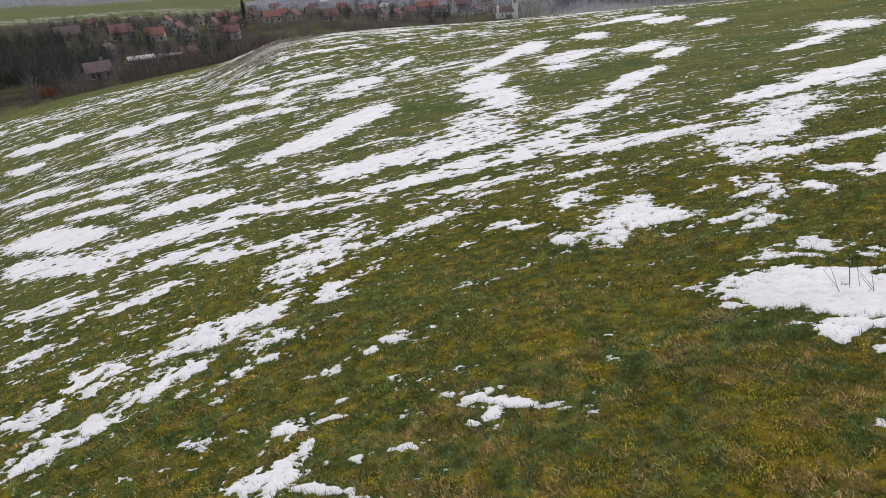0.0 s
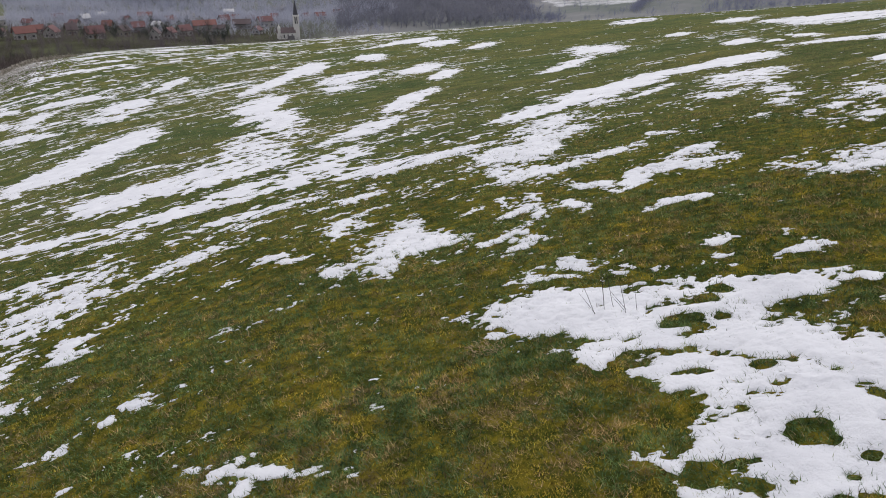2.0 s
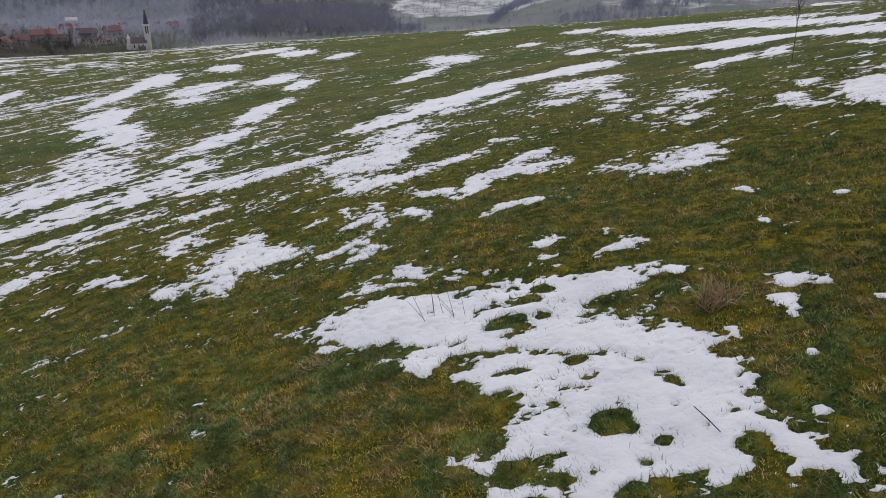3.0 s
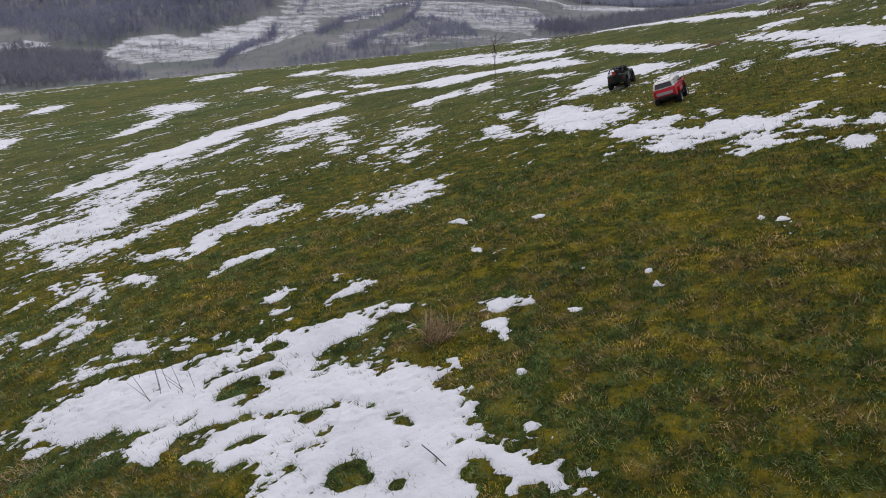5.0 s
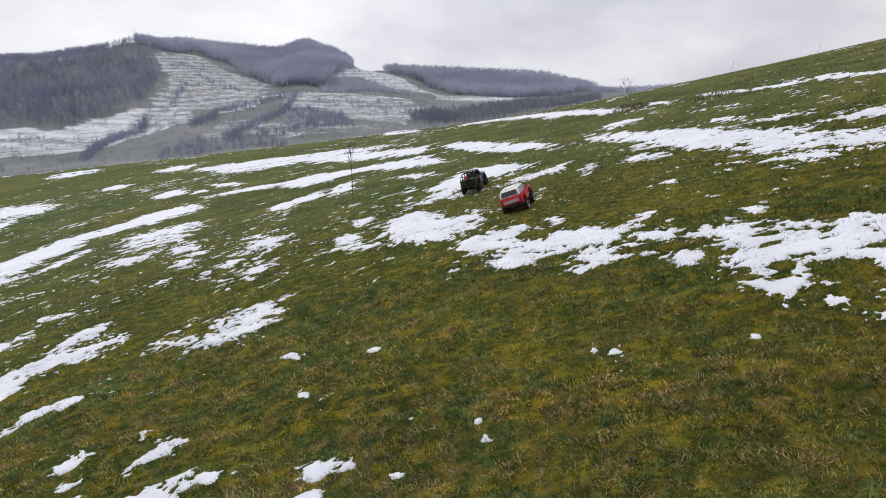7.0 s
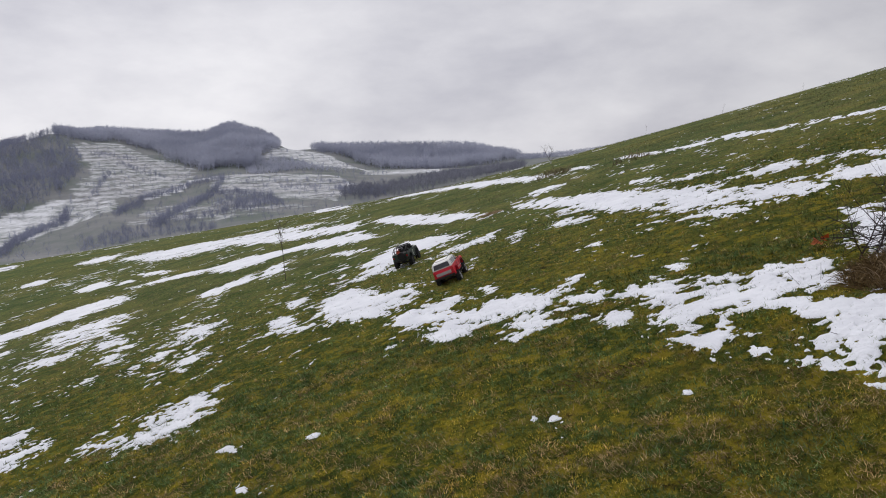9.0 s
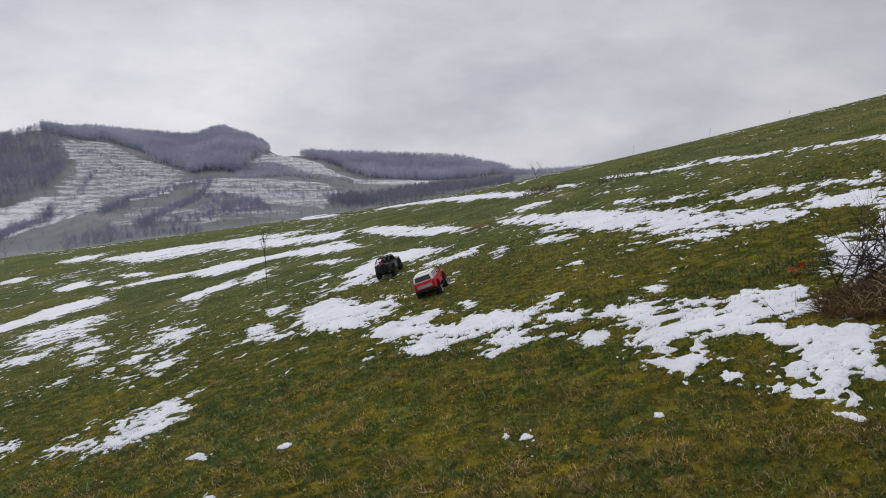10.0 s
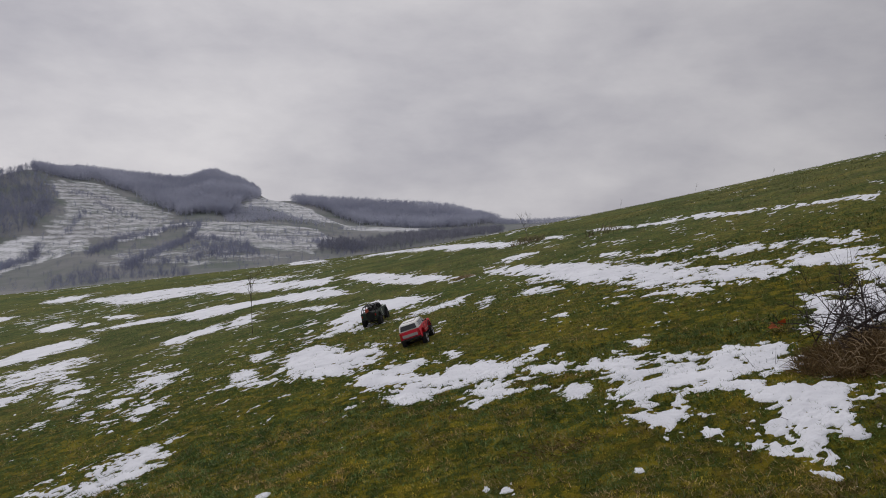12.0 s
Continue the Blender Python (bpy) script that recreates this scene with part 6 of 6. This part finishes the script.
def brush_heap():
    rs = np.random.RandomState(5)
    heap = new("brush_heap")
    ox, oy = 2.26, 4.10
    bm = bmesh.new()
    for k in range(64):
        a = rs.uniform(0, 2 * math.pi)
        x, y = ox + 0.34 * rs.rand() * math.cos(a) + 0.05, oy + 0.30 * rs.rand() * math.sin(a)
        up = Vector((rs.normal(0.12, 0.8), rs.normal(0.1, 0.7), rs.uniform(0.15, 0.6)))
        branch(bm, rs, (x, y, lie1(x, y) + rs.uniform(0.02, 0.20)), up, rs.uniform(0.15, 0.34), 0.0036, 1, 9)
    tagged(part("twig_tangle", bm, BARK, heap, "tangle of thin dark thorny twigs"), kind="stuff")
    for start, way, long, thick in (((2.20, 4.12), (0.74, 0.22, 0.72), 0.55, 0.014), ((2.16, 4.15), (0.60, 0.25, 0.66), 0.52, 0.008), ((2.10, 4.18), (0.35, 0.2, 0.55), 0.40, 0.006), ((2.34, 4.10), (0.25, 0.3, 0.8), 0.45, 0.007), ((2.20, 4.05), (0.45, 0.3, 0.55), 0.36, 0.006)):
        bm, fine = bmesh.new(), bmesh.new()
        branch(bm, rs, (*start, lie1(*start) + 0.03), way, long, thick, 1, 10, fine)
        limb = part("branch", bm, BARK, heap, "cut dark branch sticking out of the heap")
        tagged(part("twig_spray", fine, BARK, limb), kind="stuff")
    tagged(heap, "heap of cut dark thorny branches on dead brown grass", "brush heap")
    strands("dead_grass_mound", (2.30, 3.88), (0.42, 0.30), 7000, 0.12, DEAD_GRASS, "matted mound of dead brown grass under cut branches", "dead grass", 61, 0.0018, (0.4, 1.45), 0.06, "stuff")
    strands("dead_grass_mound", (2.72, 3.72), (0.34, 0.26), 4500, 0.12, DEAD_GRASS, "matted mound of dead brown grass under cut branches", "dead grass", 62, 0.0018, (0.4, 1.45), 0.06, "stuff")
    strands("dead_grass_mound", (2.36, 3.84), (0.42, 0.30), 900, 0.15, PALE_STRAW, "pale straw lying on a mound of dead brown grass", "dead grass", 63, 0.0018, (0.5, 1.45), 0.10, "stuff")
    bm = bmesh.new()
    for k in range(5):
        a = k * 1.3
        v = [bm.verts.new((0.022 * math.cos(a + t) * s, 0.022 * math.sin(a + t) * s, 0.012 * math.sin(3 * t) + 0.006 * k)) for t, s in ((0, 0.2), (0.5, 1), (1.2, 1.3), (1.9, 0.9))]
        bm.faces.new(v)
    bmesh.ops.solidify(bm, geom=bm.faces[:], thickness=0.0015)
    leaf = part("leaf_tuft", bm, LEAF)
    leaf.scale = (2.0, 2.0, 2.0)
    leaf.location = (2.09, 4.62, lie1(2.09, 4.62) + 0.03)
    tagged(leaf, "small tuft of orange dead leaves on green grass", "dead leaves")


brush_heap()


def sapling(x, y, height, seed, label, twigs=9, lean=(0, 0)):
    rs = np.random.RandomState(seed)
    s = new("sapling")
    z = lie1(x, y)
    bm = bmesh.new()
    stem = wander(rs, (0, 0, -0.03), (lean[0], lean[1], 1), height, 0.04, 8)
    tube(bm, stem, [height * 0.0075 * (1 - 0.75 * k / 8) for k in range(9)], 6)
    part("stem", bm, TWIG_BARK, s)
    for k in range(twigs):
        i = rs.randint(4, 8)
        a = rs.uniform(0, 2 * math.pi)
        bm = bmesh.new()
        branch(bm, rs, stem[i], (0.55 * math.cos(a), 0.55 * math.sin(a), 1), height * rs.uniform(0.18, 0.36), height * 0.0040, 1, 5)
        part("branch", bm, TWIG_BARK, s)
    s.location = (x, y, z)
    return tagged(s, label, "sapling")


sapling(-2.64, 10.3, 0.88, 71, "thin leafless sapling standing alone on the meadow", 10, (-0.03, 0))
sapling(1.75, 15.0, 0.55, 72, "crooked leafless shrub near the brow of the meadow", 12, (-0.4, 0.1))
sapling(2.9, 25.0, 0.55, 73, "small bare shrub on the brow of the meadow", 9, (-0.3, 0))
sapling(6.7, 20.0, 0.3, 74, "small bare shrub on the skyline", 6, (0.2, 0))
sapling(10.9, 18.4, 0.45, 75, "tall dry stem leaning on the skyline", 5, (-0.25, 0))
sapling(8.6, 19.6, 0.25, 76, "low bare twigs on the skyline", 7, (0.1, 0))
sapling(5.1, 21.6, 0.3, 77, "low bare twigs on the skyline", 6, (0.1, 0))


def dead_weed(x, y, height, seed, label, stems=4, spread=0.5):
    rs = np.random.RandomState(seed)
    bm = bmesh.new()
    for _ in range(stems):
        way = (rs.normal(-0.2, spread), rs.normal(0, spread), 1.0)
        run = wander(rs, (rs.normal(0, 0.03), rs.normal(0, 0.03), -0.02), way, height * rs.uniform(0.6, 1.1), 0.06, 4)
        tube(bm, run, [0.0014, 0.0013, 0.0011, 0.0009, 0.0006], 5)
    ob = part("dead_weed", bm, BARK)
    ob.location = (x, y, lie1(x, y))
    return tagged(ob, label, "dead weed")


dead_weed(-2.40, 2.18, 0.26, 81, "thin dead weed stalks standing in snow", 5, 0.35)
dead_weed(-2.30, 2.24, 0.20, 82, "thin dead weed stalks standing in snow", 4, 0.4)
dead_weed(1.78, 4.05, 0.16, 83, "broken twigs beside the brush heap", 4, 0.9)
dead_weed(3.1, 5.7, 0.3, 84, "dead weed stalks on the snowy slope", 5, 0.4)
dead_weed(1.62, 3.35, 0.14, 85, "broken dark twigs lying on snow", 5, 1.4)
dead_weed(1.95, 3.2, 0.14, 86, "broken dark twigs lying on snow", 5, 1.5)
strands("straw_tuft", (-1.16, 2.50), (0.07, 0.06), 130, 0.20, PALE_STRAW, "pale dry straw tuft beside melting snow", "dry grass", 87, 0.0022, (0.05, 0.9), kind="stuff")
strands("straw_tuft", (-2.72, 1.67), (0.11, 0.08), 500, 0.05, PALE_STRAW, "flattened pale brown patch of dry grass", "dry grass", 88, 0.0022, (0.9, 1.5), kind="stuff")
strands("straw_tuft", (0.55, 3.72), (0.30, 0.10), 500, 0.07, DEAD_GRASS, "flattened russet patch of dead grass", "dry grass", 89, 0.002, (0.9, 1.5), kind="stuff")
dead_weed(0.13, 3.86, 0.12, 93, "thin dead stalk standing in mossy grass", 2, 0.3)
strands("straw_tuft", (0.32, 11.1), (0.16, 0.09), 260, 0.07, PALE_STRAW, "dry molehill tuft between snow patches", "dry grass", 90, 0.003, (0.6, 1.4), 0.05, kind="stuff")
strands("straw_tuft", (1.66, 14.6), (0.35, 0.4), 220, 0.16, WEED, "brown dead weeds round a bare shrub", "dry grass", 91, 0.005, (0.1, 1.0), 0.1, kind="stuff")
strands("straw_tuft", (2.7, 12.6), (0.3, 0.3), 130, 0.13, WEED, "brown dead weeds on the slope", "dry grass", 92, 0.005, (0.1, 1.0), 0.1, kind="stuff")

def stony_bank():
    """Pale rubble that has slid down the bank at the meadow's rim."""
    rs = np.random.RandomState(47)
    verts, faces = [], []
    shape = np.array([(1, 0, 0), (-1, 0, 0), (0, 1, 0), (0, -1, 0), (0, 0, 0.8), (0, 0, -0.5)])
    tri = np.array([(0, 2, 4), (2, 1, 4), (1, 3, 4), (3, 0, 4), (2, 0, 5), (1, 2, 5), (3, 1, 5), (0, 3, 5)])
    for k in range(2400):
        b, r = rs.normal(76.8, 1.5), rs.normal(67, 7)
        x, y = bearing_at(b, r)
        a = rs.uniform(0, 6.28)
        turn = np.array([(math.cos(a), -math.sin(a), 0), (math.sin(a), math.cos(a), 0), (0, 0, 1)])
        size = 0.03 + 0.09 * rs.rand() ** 2
        verts.append((shape * rs.uniform(0.6, 1.3, (6, 3)) * size) @ turn.T + [x, y, lie1(x, y) + 0.01])
        faces.append(tri + 6 * k)
    ob = mesh_of("rubble", np.concatenate(verts), np.concatenate(faces), RUBBLE)
    tagged(ob, "pale grey stone rubble on the bank at the meadow's rim", "rubble", kind="stuff")


stony_bank()

for k in range(7):                                   # dry grass on the bank
    bx, by = bearing_at(74.5 + 0.8 * k, 77 - 0.8 * k)
    strands("dry_bank_grass", (bx, by), (2.2, 3.2), 420, 0.3, BANK_GRASS, "pale dry grass on a stony bank at the meadow's rim", "dry grass", 100 + k, 0.03, (0.2, 1.3), 0.3, "stuff")


def stick():
    bm = bmesh.new()
    tube(bm, [(-0.97, 1.69, lie1(-0.97, 1.69) + 0.030), (-0.91, 1.63, lie1(-0.91, 1.63) + 0.034), (-0.85, 1.57, lie1(-0.85, 1.57) + 0.030)], [0.0018, 0.0022, 0.0016], 6)
    tagged(part("stick", bm, BARK), "thin dark stick lying on the snow", "stick")


stick()


def blade_set(name, rs, x, y, long, wide, lean, mat, label):
    """Grass blades of two bent pieces, each with its own turn."""
    n = len(x)
    turn = rs.uniform(0, 2 * np.pi, n)
    side = np.stack([np.cos(turn), np.sin(turn), np.zeros(n)], 1) * wide[:, None]
    ahead = np.stack([-np.sin(turn), np.cos(turn), np.zeros(n)], 1)
    up = np.array([0, 0, 1.0])
    foot = np.stack([x, y, lie(x, y) - 0.004], 1)
    tip = foot + (ahead * np.sin(lean)[:, None] + up * np.cos(lean)[:, None]) * long[:, None]
    v = np.stack([foot - side, foot + side, tip], 1).reshape(-1, 3)
    return tagged(mesh_of(name, v, np.arange(3 * n).reshape(-1, 3), mat), label, "grass", kind="stuff")


def grass():
    """Moss cushions, green tufts and dead thatch near at hand; an even green sward further off."""
    rs = np.random.RandomState(3)
    sets = []
    for r0, r1, many in ((1.2, 3.2, 400000), (3.2, 5.5, 400000), (5.5, 9.0, 260000), (9.0, 17.0, 130000), (17.0, 42.0, 90000)):
        r = np.sqrt(rs.uniform(r0**2, r1**2, many))
        a = np.radians(rs.uniform(-42, 112, many))
        sets.append(np.stack([-r * np.sin(a), r * np.cos(a), r], 1))
    x, y, r = np.concatenate(sets).T
    bare = snow_depth(x, y)
    n = len(x)
    keep = bare < rs.uniform(-0.012, 0.02, n) * np.maximum(1, r / 7)
    keep |= ((bare < 0.030 * rs.exponential(1.0, n)) & (rs.rand(n) < 0.45)) | (rs.rand(n) < 0.016)
    x, y, r, bare = x[keep], y[keep], r[keep], bare[keep]
    n = len(x)
    green = fbm(x * 7.5, y * 7.5, 4, 0.8) + 0.12 * fbm(x * 0.8, y * 0.8, 2) - 0.20 * smooth_step(6, 2.2, r) + 0.6 * smooth_step(-0.10, 0.02, bare)
    moss = fbm(x * 9 + 40, y * 9, 4, 0.75) + 0.15 * fbm(x * 0.7 + 9, y * 0.7, 2)
    dice = rs.normal(0, 0.15, n)
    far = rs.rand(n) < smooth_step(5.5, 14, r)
    tuft = ~far & (green + dice > -0.02 - 0.08 * smooth_step(3.5, 7, r))
    cushion = ~far & ~tuft & (moss + dice > -0.08 + 0.25 * smooth_step(3.2, 7, r))
    dead = ~far & ~tuft & ~cushion
    grow = 0.9 + 0.05 * r
    u = rs.rand(n)
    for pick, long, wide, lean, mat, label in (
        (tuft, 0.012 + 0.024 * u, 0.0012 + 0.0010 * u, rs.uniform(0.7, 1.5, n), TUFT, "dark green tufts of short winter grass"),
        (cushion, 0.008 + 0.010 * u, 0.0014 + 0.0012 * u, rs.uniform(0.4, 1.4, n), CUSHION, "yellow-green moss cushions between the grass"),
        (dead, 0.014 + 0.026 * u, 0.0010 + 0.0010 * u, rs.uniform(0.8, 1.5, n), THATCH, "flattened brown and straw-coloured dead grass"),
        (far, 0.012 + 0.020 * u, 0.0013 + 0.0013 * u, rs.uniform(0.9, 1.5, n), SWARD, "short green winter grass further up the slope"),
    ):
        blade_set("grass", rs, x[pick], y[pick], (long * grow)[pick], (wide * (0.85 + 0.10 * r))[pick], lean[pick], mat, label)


grass()
